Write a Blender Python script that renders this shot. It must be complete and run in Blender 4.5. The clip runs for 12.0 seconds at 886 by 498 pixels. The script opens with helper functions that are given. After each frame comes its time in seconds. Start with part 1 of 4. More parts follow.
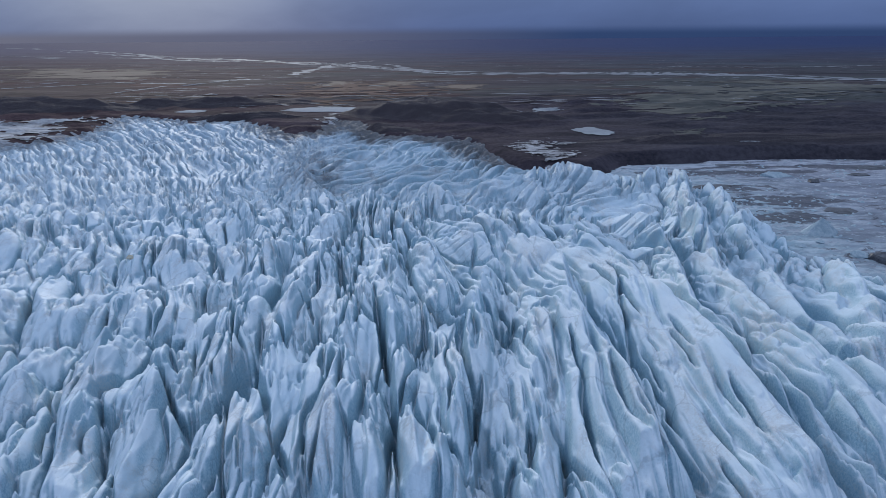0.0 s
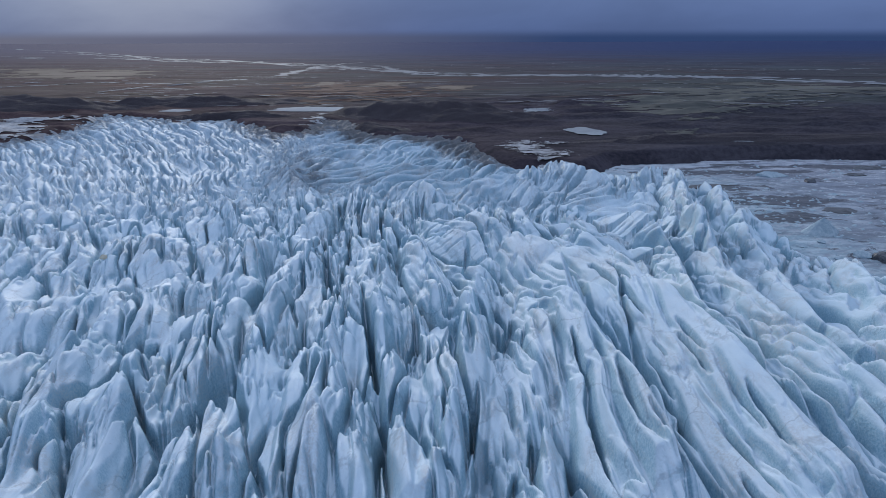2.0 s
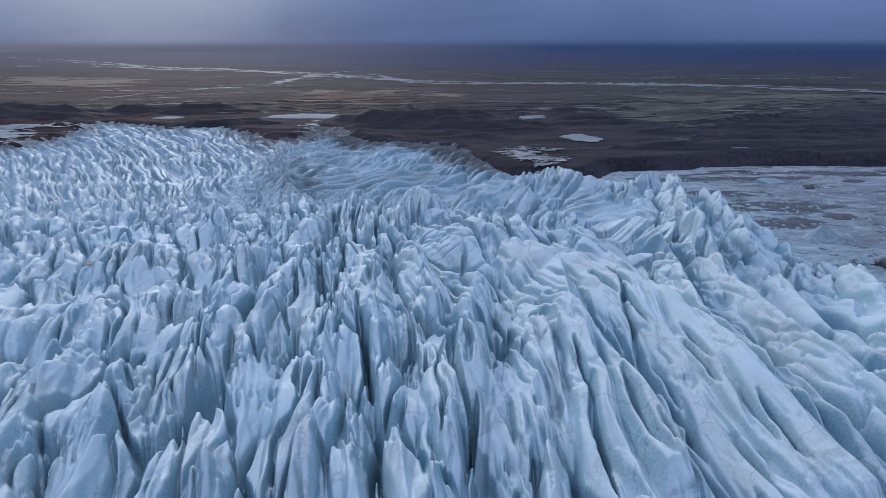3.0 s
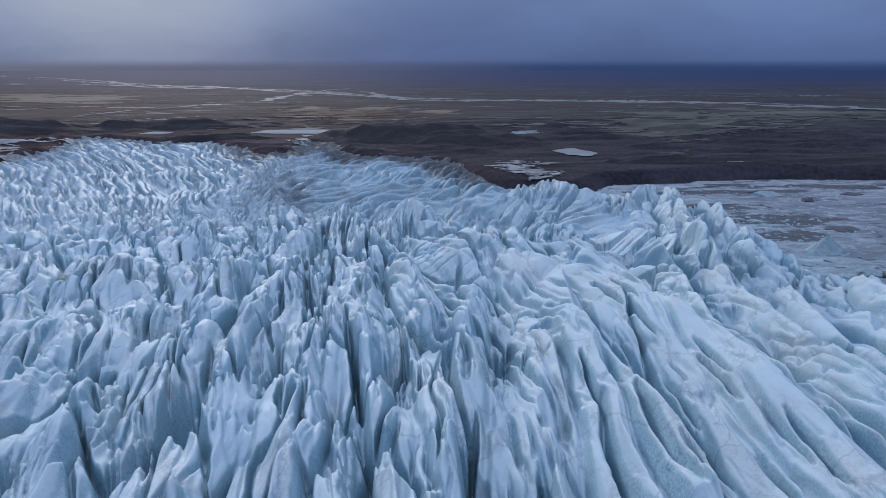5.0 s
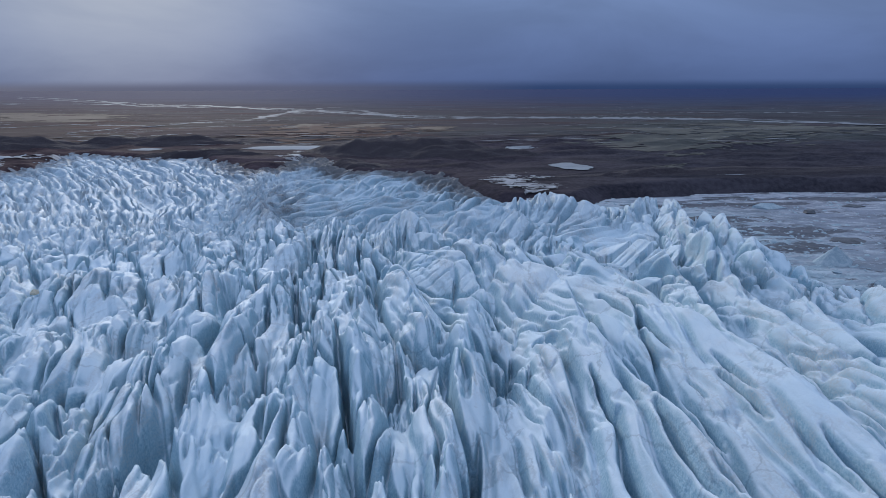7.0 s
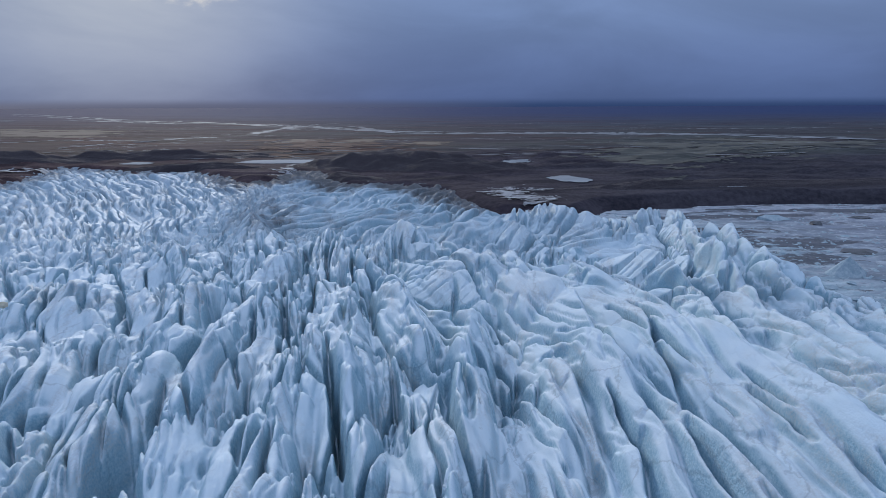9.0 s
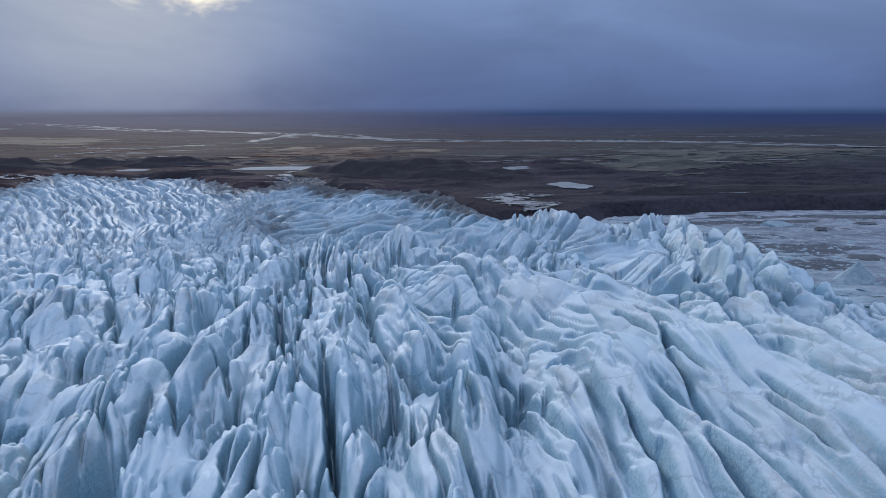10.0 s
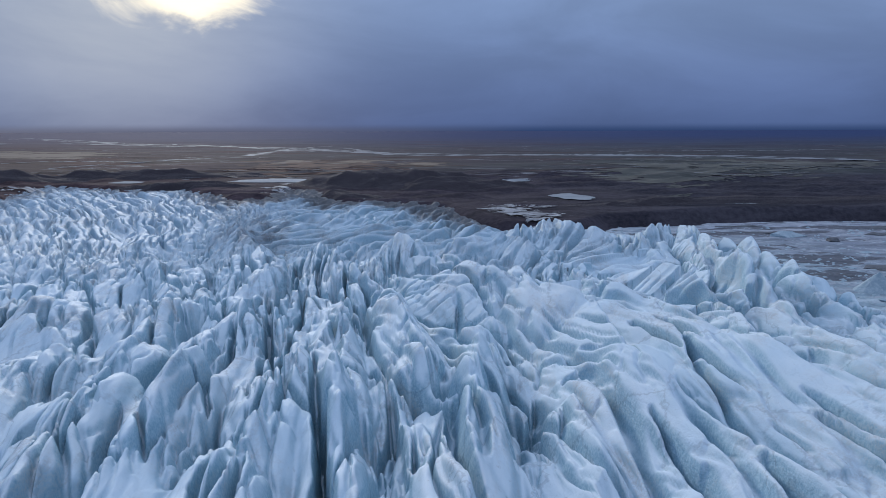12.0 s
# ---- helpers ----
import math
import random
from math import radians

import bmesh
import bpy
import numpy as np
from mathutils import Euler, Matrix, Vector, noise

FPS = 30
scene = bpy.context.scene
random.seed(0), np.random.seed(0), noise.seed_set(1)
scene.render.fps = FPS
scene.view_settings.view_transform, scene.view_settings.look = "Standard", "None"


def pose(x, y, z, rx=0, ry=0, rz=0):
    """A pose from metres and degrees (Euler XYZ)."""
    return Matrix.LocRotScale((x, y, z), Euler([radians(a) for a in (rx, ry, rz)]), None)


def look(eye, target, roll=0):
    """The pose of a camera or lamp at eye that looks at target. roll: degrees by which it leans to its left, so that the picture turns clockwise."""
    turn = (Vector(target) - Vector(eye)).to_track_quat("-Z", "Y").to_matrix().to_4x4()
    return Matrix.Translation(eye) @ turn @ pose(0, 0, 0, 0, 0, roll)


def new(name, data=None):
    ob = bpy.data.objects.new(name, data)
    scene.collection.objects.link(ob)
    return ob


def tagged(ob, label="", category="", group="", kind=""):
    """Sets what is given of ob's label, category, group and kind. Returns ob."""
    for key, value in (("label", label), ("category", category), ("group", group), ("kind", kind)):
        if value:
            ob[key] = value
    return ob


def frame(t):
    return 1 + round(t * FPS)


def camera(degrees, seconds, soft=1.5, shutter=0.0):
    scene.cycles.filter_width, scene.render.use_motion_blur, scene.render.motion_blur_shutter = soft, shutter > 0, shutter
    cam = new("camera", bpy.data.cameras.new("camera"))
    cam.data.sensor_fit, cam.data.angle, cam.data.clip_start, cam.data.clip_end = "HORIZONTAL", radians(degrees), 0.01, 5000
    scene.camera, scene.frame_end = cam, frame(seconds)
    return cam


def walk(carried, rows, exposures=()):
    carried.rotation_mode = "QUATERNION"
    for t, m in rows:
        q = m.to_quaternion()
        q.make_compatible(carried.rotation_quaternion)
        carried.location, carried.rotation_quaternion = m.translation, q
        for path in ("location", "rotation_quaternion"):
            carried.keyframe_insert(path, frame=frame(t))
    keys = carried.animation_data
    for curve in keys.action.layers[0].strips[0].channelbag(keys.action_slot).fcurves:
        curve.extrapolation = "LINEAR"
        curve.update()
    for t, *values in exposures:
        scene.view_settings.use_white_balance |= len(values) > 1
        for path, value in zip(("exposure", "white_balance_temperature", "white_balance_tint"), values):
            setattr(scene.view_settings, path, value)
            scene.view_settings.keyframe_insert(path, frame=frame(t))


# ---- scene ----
cam = camera(68.0, 12.0, soft=0.6)
# seconds, eye (x, y, z), yaw, pitch, roll
PATH = [
    (0, 0.00, 0.00, 106.40, -0.00, -18.41, -0.51),
    (0.5, -0.25, 2.97, 105.31, -0.28, -18.48, -0.40),
    (1, -0.50, 5.66, 103.88, -0.54, -18.42, -0.32),
    (1.5, -0.73, 8.56, 102.45, -0.79, -18.36, -0.25),
    (2, -1.06, 11.37, 101.05, -1.02, -18.14, -0.20),
    (2.5, -1.29, 14.18, 99.67, -1.26, -17.79, -0.17),
    (3, -1.59, 16.86, 98.19, -1.49, -17.39, -0.12),
    (5, -2.27, 27.72, 92.27, -2.27, -15.78, -0.04),
    (5.5, -2.30, 30.67, 90.78, -2.44, -15.36, -0.07),
    (6, -2.41, 33.23, 89.41, -2.59, -14.96, -0.11),
    (6.5, -2.53, 36.17, 87.84, -2.74, -14.53, -0.16),
    (7, -2.58, 39.04, 86.45, -2.85, -14.14, -0.19),
    (9, -2.97, 51.73, 80.43, -3.27, -12.63, -0.21),
    (9.5, -3.07, 55.23, 78.87, -3.35, -12.22, -0.16),
    (10, -3.25, 58.40, 77.40, -3.42, -11.87, -0.20),
    (10.5, -3.35, 61.90, 75.83, -3.50, -11.49, -0.24),
    (11, -3.49, 65.15, 74.35, -3.59, -11.12, -0.26),
    (11.5, -3.63, 68.61, 72.79, -3.64, -10.73, -0.27),
    (12, -3.74, 71.99, 71.71, -3.61, -10.49, -0.19),
]
walk(cam, [(t, pose(x, y, z, 90 + pitch, 0, yaw) @ pose(0, 0, 0, 0, 0, roll)) for t, x, y, z, yaw, pitch, roll in PATH])

# ---- light: heavy cloud with the low sun breaking through ahead on the left ----
SUN_AZ, SUN_EL = radians(-17.0), radians(10.5)
SUN_WAY = Vector((math.sin(SUN_AZ) * math.cos(SUN_EL), math.cos(SUN_AZ) * math.cos(SUN_EL), math.sin(SUN_EL)))
sun_data = bpy.data.lights.new("sun", "SUN")
sun_data.energy, sun_data.angle, sun_data.color = 1.65, radians(15), (1.0, 0.975, 0.94)
sun = new("sun", sun_data)
sun.matrix_world = look((0, 0, 300), Vector((0, 0, 300)) - SUN_WAY)


class Nodes:
    """Short way to lay shader nodes."""

    def __init__(self, tree):
        self.tree = tree
        tree.nodes.clear()

    def add(self, kind, _set=None, **ins):
        n = self.tree.nodes.new(kind)
        for k, v in (_set or {}).items():
            setattr(n, k, v)
        for k, v in ins.items():
            key = int(k[1:]) if k[0] == "i" and k[1:].isdigit() else k.replace("_", " ")
            self.put(n.inputs[key], v)
        return n

    def put(self, socket, v):
        if isinstance(v, bpy.types.NodeSocket):
            self.tree.links.new(v, socket)
        else:
            socket.default_value = v

    def math(self, op, a, b=0.0, c=0.0, clamp=False):
        return self.add("ShaderNodeMath", {"operation": op, "use_clamp": clamp}, i0=a, i1=b, i2=c).outputs[0]

    def noise(self, vec, scale, detail=4.0, rough=0.55, warp=0.0):
        return self.add("ShaderNodeTexNoise", None, Vector=vec, Scale=scale, Detail=detail, Roughness=rough, Distortion=warp).outputs[0]

    def ramp(self, fac, stops, ease="EASE"):
        r = self.add("ShaderNodeValToRGB", None, Fac=fac)
        r.color_ramp.interpolation = ease
        while len(r.color_ramp.elements) < len(stops):
            r.color_ramp.elements.new(0.5)
        for e, (p, c) in zip(r.color_ramp.elements, stops):
            e.position = p
            e.color = (*c, 1) if isinstance(c, tuple) else (c, c, c, 1)
        return r.outputs[0]

    def mix(self, fac, a, b, blend="MIX"):
        n = self.add("ShaderNodeMix", {"data_type": "RGBA", "blend_type": blend}, i0=fac)
        self.put(n.inputs[6], a if isinstance(a, bpy.types.NodeSocket) else (*a, 1))
        self.put(n.inputs[7], b if isinstance(b, bpy.types.NodeSocket) else (*b, 1))
        return n.outputs[2]

    def stretch(self, vec, scale, turn=0.0):
        return self.add("ShaderNodeMapping", None, Vector=vec, Scale=scale, Rotation=(0, 0, turn)).outputs[0]


def make_world():
    world = bpy.data.worlds.new("overcast_sky")
    scene.world = world
    world.use_nodes = True
    n = Nodes(world.node_tree)
    way = n.add("ShaderNodeTexCoord").outputs["Generated"]
    sep = n.add("ShaderNodeSeparateXYZ", None, Vector=way)
    x, y, z = sep.outputs
    sky = n.add("ShaderNodeTexSky", {"sky_type": "NISHITA", "sun_disc": False, "sun_elevation": SUN_EL, "sun_rotation": SUN_AZ}).outputs[0]
    up = n.math("MAXIMUM", z, 0.0)
    # cloud deck: dark and blue at the horizon, brighter overhead
    deck = n.ramp(up, [(0.0, (0.075, 0.122, 0.275)), (0.06, (0.120, 0.183, 0.370)), (0.2, (0.215, 0.314, 0.538)), (0.45, (0.37, 0.475, 0.71)), (1.0, (0.68, 0.83, 1.09))], "LINEAR")
    cells = n.add("ShaderNodeMapping", None, Vector=way, Scale=(1.0, 1.0, 3.2)).outputs[0]
    puff = n.noise(cells, 2.6, 7.0, 0.55, 0.4)
    deck = n.mix(1.0, deck, n.ramp(puff, [(0.3, 0.87), (0.7, 1.12)]), "MULTIPLY")
    # thinner, paler cloud towards the sun
    pale = (math.sin(radians(-23)) * 0.982, math.cos(radians(-23)) * 0.982, 0.19)
    glow = n.add("ShaderNodeVectorMath", {"operation": "DOT_PRODUCT"}, i0=way, i1=pale).outputs["Value"]
    wide = n.math("POWER", n.math("MAXIMUM", glow, 0.0), 36.0)
    wide = n.math("MULTIPLY", wide, n.ramp(puff, [(0.25, 0.55), (0.75, 1.1)]))
    wide = n.math("MULTIPLY", wide, n.ramp(up, [(0.0, 0.7), (0.15, 1.0)]))
    deck = n.mix(n.math("MULTIPLY", wide, 0.85), deck, (0.50, 0.54, 0.60))
    # the gap where the sun nearly shows
    wob = n.noise(n.add("ShaderNodeMapping", None, Vector=way, Scale=(1.0, 1.0, 2.2)).outputs[0], 9.0, 6.0, 0.6, 0.6)
    gap_way = Vector((math.sin(radians(-17.2)) * math.cos(radians(10.2)), math.cos(radians(-17.2)) * math.cos(radians(10.2)), math.sin(radians(10.2))))
    off = n.add("ShaderNodeVectorMath", {"operation": "SUBTRACT"}, i0=way, i1=tuple(gap_way)).outputs[0]
    off = n.add("ShaderNodeVectorMath", {"operation": "MULTIPLY"}, i0=off, i1=(1.0, 1.0, 2.6)).outputs[0]
    far = n.add("ShaderNodeVectorMath", {"operation": "LENGTH"}, i0=off).outputs["Value"]
    far = n.math("ADD", far, n.math("MULTIPLY", n.math("SUBTRACT", wob, 0.5), 0.2))
    gap = n.ramp(far, [(0.02, 1.0), (0.125, 0.0)])
    deck = n.mix(gap, deck, (1.45, 1.30, 1.0))
    deck = n.mix(0.008, deck, n.mix(1.0, sky, (0.04, 0.04, 0.04), "MULTIPLY"))
    # what lies below the horizon, past the end of the plain: the sea, and the flats with haze put into their colour
    side = n.math("DIVIDE", x, n.math("MAXIMUM", y, 0.05))
    under = n.ramp(n.math("MULTIPLY_ADD", side, 0.6, 0.5), [(0.1, (0.150, 0.158, 0.220)), (0.40, (0.108, 0.122, 0.198)), (0.62, (0.030, 0.058, 0.150))], "LINEAR")
    line = n.ramp(n.math("MULTIPLY_ADD", z, 60.0, 0.5), [(0.1, 0.0), (0.9, 1.0)])
    colour = n.mix(line, under, deck)
    back = n.add("ShaderNodeBackground", None, Color=colour, Strength=1.0)
    n.add("ShaderNodeOutputWorld", None, Surface=back.outputs[0])


make_world()


# ---- materials ----
def material(name):
    m = bpy.data.materials.new(name)
    m.use_nodes = True
    n = Nodes(m.node_tree)
    geo = n.add("ShaderNodeNewGeometry")
    return m, n, geo.outputs["Position"], geo.outputs["Normal"]


def finish(n, colour, rough, bump=None, depth=0.1, distance=1.0, spec=0.5, metal=0.0):
    b = n.add("ShaderNodeBsdfPrincipled", None, Base_Color=colour, Roughness=rough, Metallic=metal)
    b.inputs["Specular IOR Level"].default_value = spec
    if bump is not None:
        n.put(b.inputs["Normal"], n.add("ShaderNodeBump", None, Strength=depth, Distance=distance, Height=bump).outputs[0])
    n.add("ShaderNodeOutputMaterial", None, Surface=b.outputs[0])


FLOW = radians(8)


def ice_material():
    m, n, p, nor = material("glacier_ice")
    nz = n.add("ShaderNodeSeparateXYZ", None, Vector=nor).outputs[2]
    along = n.stretch(p, (1.0, 0.22, 0.5), FLOW)
    grain = n.noise(along, 0.55, 8.0, 0.62, 0.5)
    broad = n.noise(p, 0.03, 5.0, 0.6, 0.4)
    fine = n.noise(p, 1.7, 6.0, 0.65)
    # weathered crust on the tops; clear blue ice on the steep walls, coloured darker to deepen their shade
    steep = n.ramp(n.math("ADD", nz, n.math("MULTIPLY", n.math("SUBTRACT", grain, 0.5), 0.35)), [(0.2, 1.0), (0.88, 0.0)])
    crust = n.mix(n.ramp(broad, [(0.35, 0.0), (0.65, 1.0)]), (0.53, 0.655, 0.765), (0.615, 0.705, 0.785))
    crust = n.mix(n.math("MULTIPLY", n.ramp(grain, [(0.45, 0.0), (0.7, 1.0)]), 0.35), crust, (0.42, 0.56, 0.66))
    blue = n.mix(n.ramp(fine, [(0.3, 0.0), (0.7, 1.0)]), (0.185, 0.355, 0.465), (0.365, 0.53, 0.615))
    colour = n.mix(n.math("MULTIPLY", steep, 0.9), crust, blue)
    # bare wet ice that has lost its crust; in the upper east, shading painted into the colour
    wet = n.math("MULTIPLY", n.add("ShaderNodeAttribute", {"attribute_name": "bare_shade"}).outputs["Fac"], n.ramp(n.noise(along, 0.12, 5.0, 0.6, 0.5), [(0.3, 0.3), (0.6, 1.0)]))
    colour = n.mix(n.math("MULTIPLY", wet, 0.75), colour, n.mix(fine, (0.25, 0.36, 0.47), (0.42, 0.52, 0.61)))
    # wind-blown grit, in streaks and patches
    dirt = n.math("MULTIPLY", n.ramp(n.noise(n.stretch(p, (1.0, 0.35, 1.0), FLOW), 0.09, 7.0, 0.68, 0.8), [(0.47, 0.0), (0.68, 1.0)]), n.ramp(fine, [(0.35, 0.2), (0.65, 1.0)]))
    colour = n.mix(n.math("MULTIPLY", dirt, 0.5), colour, (0.33, 0.30, 0.29))
    # hairline cracks
    crack = n.add("ShaderNodeTexVoronoi", {"feature": "DISTANCE_TO_EDGE"}, Vector=n.stretch(n.mix(1.0, p, n.mix(1.0, n.add("ShaderNodeTexNoise", None, Vector=p, Scale=0.08, Detail=5.0, Roughness=0.6).outputs[1], (14.0, 14.0, 14.0), "MULTIPLY"), "ADD"), (1.0, 0.4, 0.6), FLOW + 0.4), Scale=0.09).outputs[0]
    net = n.add("ShaderNodeTexVoronoi", {"feature": "DISTANCE_TO_EDGE"}, Vector=n.stretch(n.mix(1.0, p, n.mix(1.0, n.add("ShaderNodeTexNoise", None, Vector=p, Scale=0.2, Detail=4.0, Roughness=0.6).outputs[1], (6.0, 6.0, 6.0), "MULTIPLY"), "ADD"), (1.0, 0.6, 0.8), FLOW - 0.7), Scale=0.27).outputs[0]
    wander = n.math("MULTIPLY", n.math("SUBTRACT", fine, 0.5), 0.06)
    line = n.math("MULTIPLY", n.ramp(n.math("ADD", crack, wander), [(0.0, 1.0), (0.03, 0.0)]), n.ramp(broad, [(0.40, 0.0), (0.55, 1.0)]))
    web = n.math("MULTIPLY", n.ramp(n.math("ADD", net, wander), [(0.0, 1.0), (0.035, 0.0)]), n.ramp(n.noise(p, 0.07, 4.0, 0.6), [(0.47, 0.0), (0.6, 1.0)]))
    colour = n.mix(n.math("MULTIPLY", n.math("MAXIMUM", line, n.math("MULTIPLY", web, 0.25)), 0.3), colour, (0.12, 0.17, 0.23))
    speck = n.ramp(n.noise(p, 0.9, 5.0, 0.75, 0.3), [(0.60, 0.0), (0.70, 1.0)])
    colour = n.mix(n.math("MULTIPLY", n.math("MULTIPLY", speck, n.ramp(broad, [(0.35, 0.1), (0.65, 1.0)])), 0.35), colour, (0.24, 0.25, 0.27))
    # rock debris that the ice carries along its margin and in its bands; in the far west, slit shade put into the
    # colour
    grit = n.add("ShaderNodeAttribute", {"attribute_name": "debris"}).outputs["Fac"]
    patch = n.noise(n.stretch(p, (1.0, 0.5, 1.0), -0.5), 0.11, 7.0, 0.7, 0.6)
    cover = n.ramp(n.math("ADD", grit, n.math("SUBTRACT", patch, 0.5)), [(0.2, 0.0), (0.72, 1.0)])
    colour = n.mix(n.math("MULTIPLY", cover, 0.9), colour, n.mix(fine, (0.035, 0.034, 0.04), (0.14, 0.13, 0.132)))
    relief = n.math("ADD", n.math("MULTIPLY", grain, 1.0), n.math("MULTIPLY", fine, 0.6))
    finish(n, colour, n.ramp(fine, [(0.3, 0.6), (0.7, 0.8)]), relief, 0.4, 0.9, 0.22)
    return m


def ground_material():
    m, n, p, nor = material("outwash_plain")
    sep = n.add("ShaderNodeSeparateXYZ", None, Vector=p)
    x, y, z = sep.outputs
    flat = n.stretch(p, (0.35, 1.0, 1.0), 0.1)
    broad = n.noise(flat, 0.006, 8.0, 0.62, 0.7)
    mid = n.noise(flat, 0.03, 8.0, 0.65, 0.5)
    fine = n.noise(p, 0.25, 6.0, 0.65)
    gravel = n.mix(mid, (0.029, 0.026, 0.031), (0.090, 0.077, 0.084))
    moss = n.mix(mid, (0.046, 0.045, 0.046), (0.092, 0.090, 0.085))
    rust = n.mix(fine, (0.048, 0.029, 0.029), (0.095, 0.060, 0.056))
    colour = n.mix(n.ramp(broad, [(0.42, 0.0), (0.58, 1.0)]), gravel, moss)
    colour = n.mix(n.math("MULTIPLY", n.ramp(n.noise(flat, 0.009, 6.0, 0.6, 0.4), [(0.52, 0.0), (0.62, 1.0)]), 0.7), colour, rust)
    # dry channels, dark and pale, drawn out along the plain
    thread = n.noise(n.stretch(p, (0.12, 1.0, 1.0), -0.06), 0.045, 7.0, 0.7, 0.9)
    colour = n.mix(n.math("MULTIPLY", n.ramp(thread, [(0.55, 0.0), (0.62, 1.0)]), 0.55), colour, (0.125, 0.118, 0.125))
    colour = n.mix(n.math("MULTIPLY", n.ramp(thread, [(0.36, 1.0), (0.44, 0.0)]), 0.7), colour, (0.012, 0.012, 0.016))
    # bare black till next to the ice
    till = n.ramp(n.math("ADD", n.math("MULTIPLY", y, 0.001), n.math("MULTIPLY", n.math("SUBTRACT", broad, 0.5), 0.3)), [(0.88, 1.0), (1.12, 0.0)])
    colour = n.mix(n.math("MULTIPLY", till, 0.9), colour, n.mix(n.ramp(n.math("ADD", n.math("MULTIPLY", mid, 0.6), n.math("MULTIPLY", fine, 0.4)), [(0.35, 0.0), (0.65, 1.0)]), (0.022, 0.0195, 0.0255), (0.072, 0.060, 0.070)))
    # blue-grey distance haze painted onto the flats on one side, the sea on the other
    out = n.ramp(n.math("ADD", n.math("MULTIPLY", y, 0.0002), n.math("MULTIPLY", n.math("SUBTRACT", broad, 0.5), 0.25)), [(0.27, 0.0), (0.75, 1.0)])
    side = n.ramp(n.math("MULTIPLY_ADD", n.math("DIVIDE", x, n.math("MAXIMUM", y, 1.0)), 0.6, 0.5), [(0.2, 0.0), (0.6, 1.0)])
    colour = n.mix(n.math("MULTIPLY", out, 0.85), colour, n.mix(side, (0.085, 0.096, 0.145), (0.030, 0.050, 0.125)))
    # tint by bearing: rusty and paler to the west, bluer to the east
    side_tint = n.ramp(n.math("MULTIPLY_ADD", n.math("DIVIDE", x, n.math("MAXIMUM", y, 1.0)), 0.6, 0.5), [(0.2, (1.42, 1.15, 1.06)), (0.5, (1.03, 1.0, 1.06)), (0.75, (0.96, 1.06, 1.14))])
    colour = n.mix(1.0, colour, side_tint, "MULTIPLY")
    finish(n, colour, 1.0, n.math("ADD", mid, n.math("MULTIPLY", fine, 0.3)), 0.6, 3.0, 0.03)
    return m


def till_material():
    m, n, p, nor = material("black_moraine_till")
    a, b = n.noise(p, 0.05, 8.0, 0.65, 0.4), n.noise(p, 0.6, 6.0, 0.7)
    colour = n.mix(a, (0.022, 0.0193, 0.0253), (0.066, 0.056, 0.066))
    colour = n.mix(n.math("MULTIPLY", n.ramp(b, [(0.55, 0.0), (0.75, 1.0)]), 0.5), colour, (0.055, 0.048, 0.048))
    finish(n, colour, 0.9, n.math("ADD", a, b), 0.7, 2.0, 0.2)
    return m


def plain_material(name, dark, light, rough, scale, spec=0.5, bump=0.2, squash=0.3):
    m, n, p, nor = material(name)
    a, b = n.noise(n.stretch(p, (squash, 1.0, 1.0)), scale, 7.0, 0.62, 0.5), n.noise(p, scale * 6, 5.0, 0.6)
    f = n.math("ADD", n.math("MULTIPLY", a, 0.7), n.math("MULTIPLY", b, 0.3))
    finish(n, n.mix(n.ramp(f, [(0.3, 0.0), (0.7, 1.0)]), dark, light), rough, f, bump, 0.5 / scale * 0.1, spec)
    return m


def lagoon_material():
    m, n, p, nor = material("frozen_lagoon")
    along = n.stretch(p, (0.55, 1.0, 1.0), -0.06)
    a, b = n.noise(along, 0.035, 8.0, 0.62, 0.6), n.noise(along, 0.2, 7.0, 0.66, 0.4)
    colour = n.mix(n.ramp(a, [(0.38, 0.0), (0.62, 1.0)]), (0.118, 0.132, 0.170), (0.200, 0.226, 0.285))
    # drifted snow and broken plates, refrozen
    plates = n.noise(n.stretch(p, (0.45, 1.0, 1.0), 0.1), 0.11, 6.0, 0.6, 0.9)
    colour = n.mix(n.math("MULTIPLY", n.ramp(plates, [(0.5, 0.0), (0.6, 1.0)]), 0.6), colour, (0.36, 0.39, 0.45))
    colour = n.mix(n.ramp(b, [(0.56, 0.0), (0.66, 1.0)]), colour, (0.44, 0.48, 0.54))
    drift = n.math("MULTIPLY", n.add("ShaderNodeAttribute", {"attribute_name": "snow"}).outputs["Fac"], n.ramp(plates, [(0.36, 0.0), (0.56, 1.0)]))
    colour = n.mix(n.math("MULTIPLY", drift, 0.75), colour, (0.46, 0.48, 0.54))
    # brash ice packed against the glacier front
    brash = n.math("MULTIPLY", n.add("ShaderNodeAttribute", {"attribute_name": "packed"}).outputs["Fac"], n.ramp(b, [(0.32, 0.25), (0.58, 1.0)]))
    colour = n.mix(brash, colour, n.mix(n.ramp(plates, [(0.35, 0.0), (0.65, 1.0)]), (0.27, 0.39, 0.46), (0.47, 0.56, 0.62)))
    # streaks of rock grit and black open leads
    trail = n.math("MULTIPLY", n.add("ShaderNodeAttribute", {"attribute_name": "grit"}).outputs["Fac"], 0.24)
    grit = n.ramp(n.math("ADD", n.noise(along, 0.055, 8.0, 0.72, 0.8), trail), [(0.56, 0.0), (0.63, 1.0)])
    colour = n.mix(n.math("MULTIPLY", grit, 0.85), colour, (0.045, 0.046, 0.062))
    finish(n, colour, n.ramp(b, [(0.3, 0.45), (0.7, 0.8)]), b, 0.5, 0.8, 0.3)
    return m


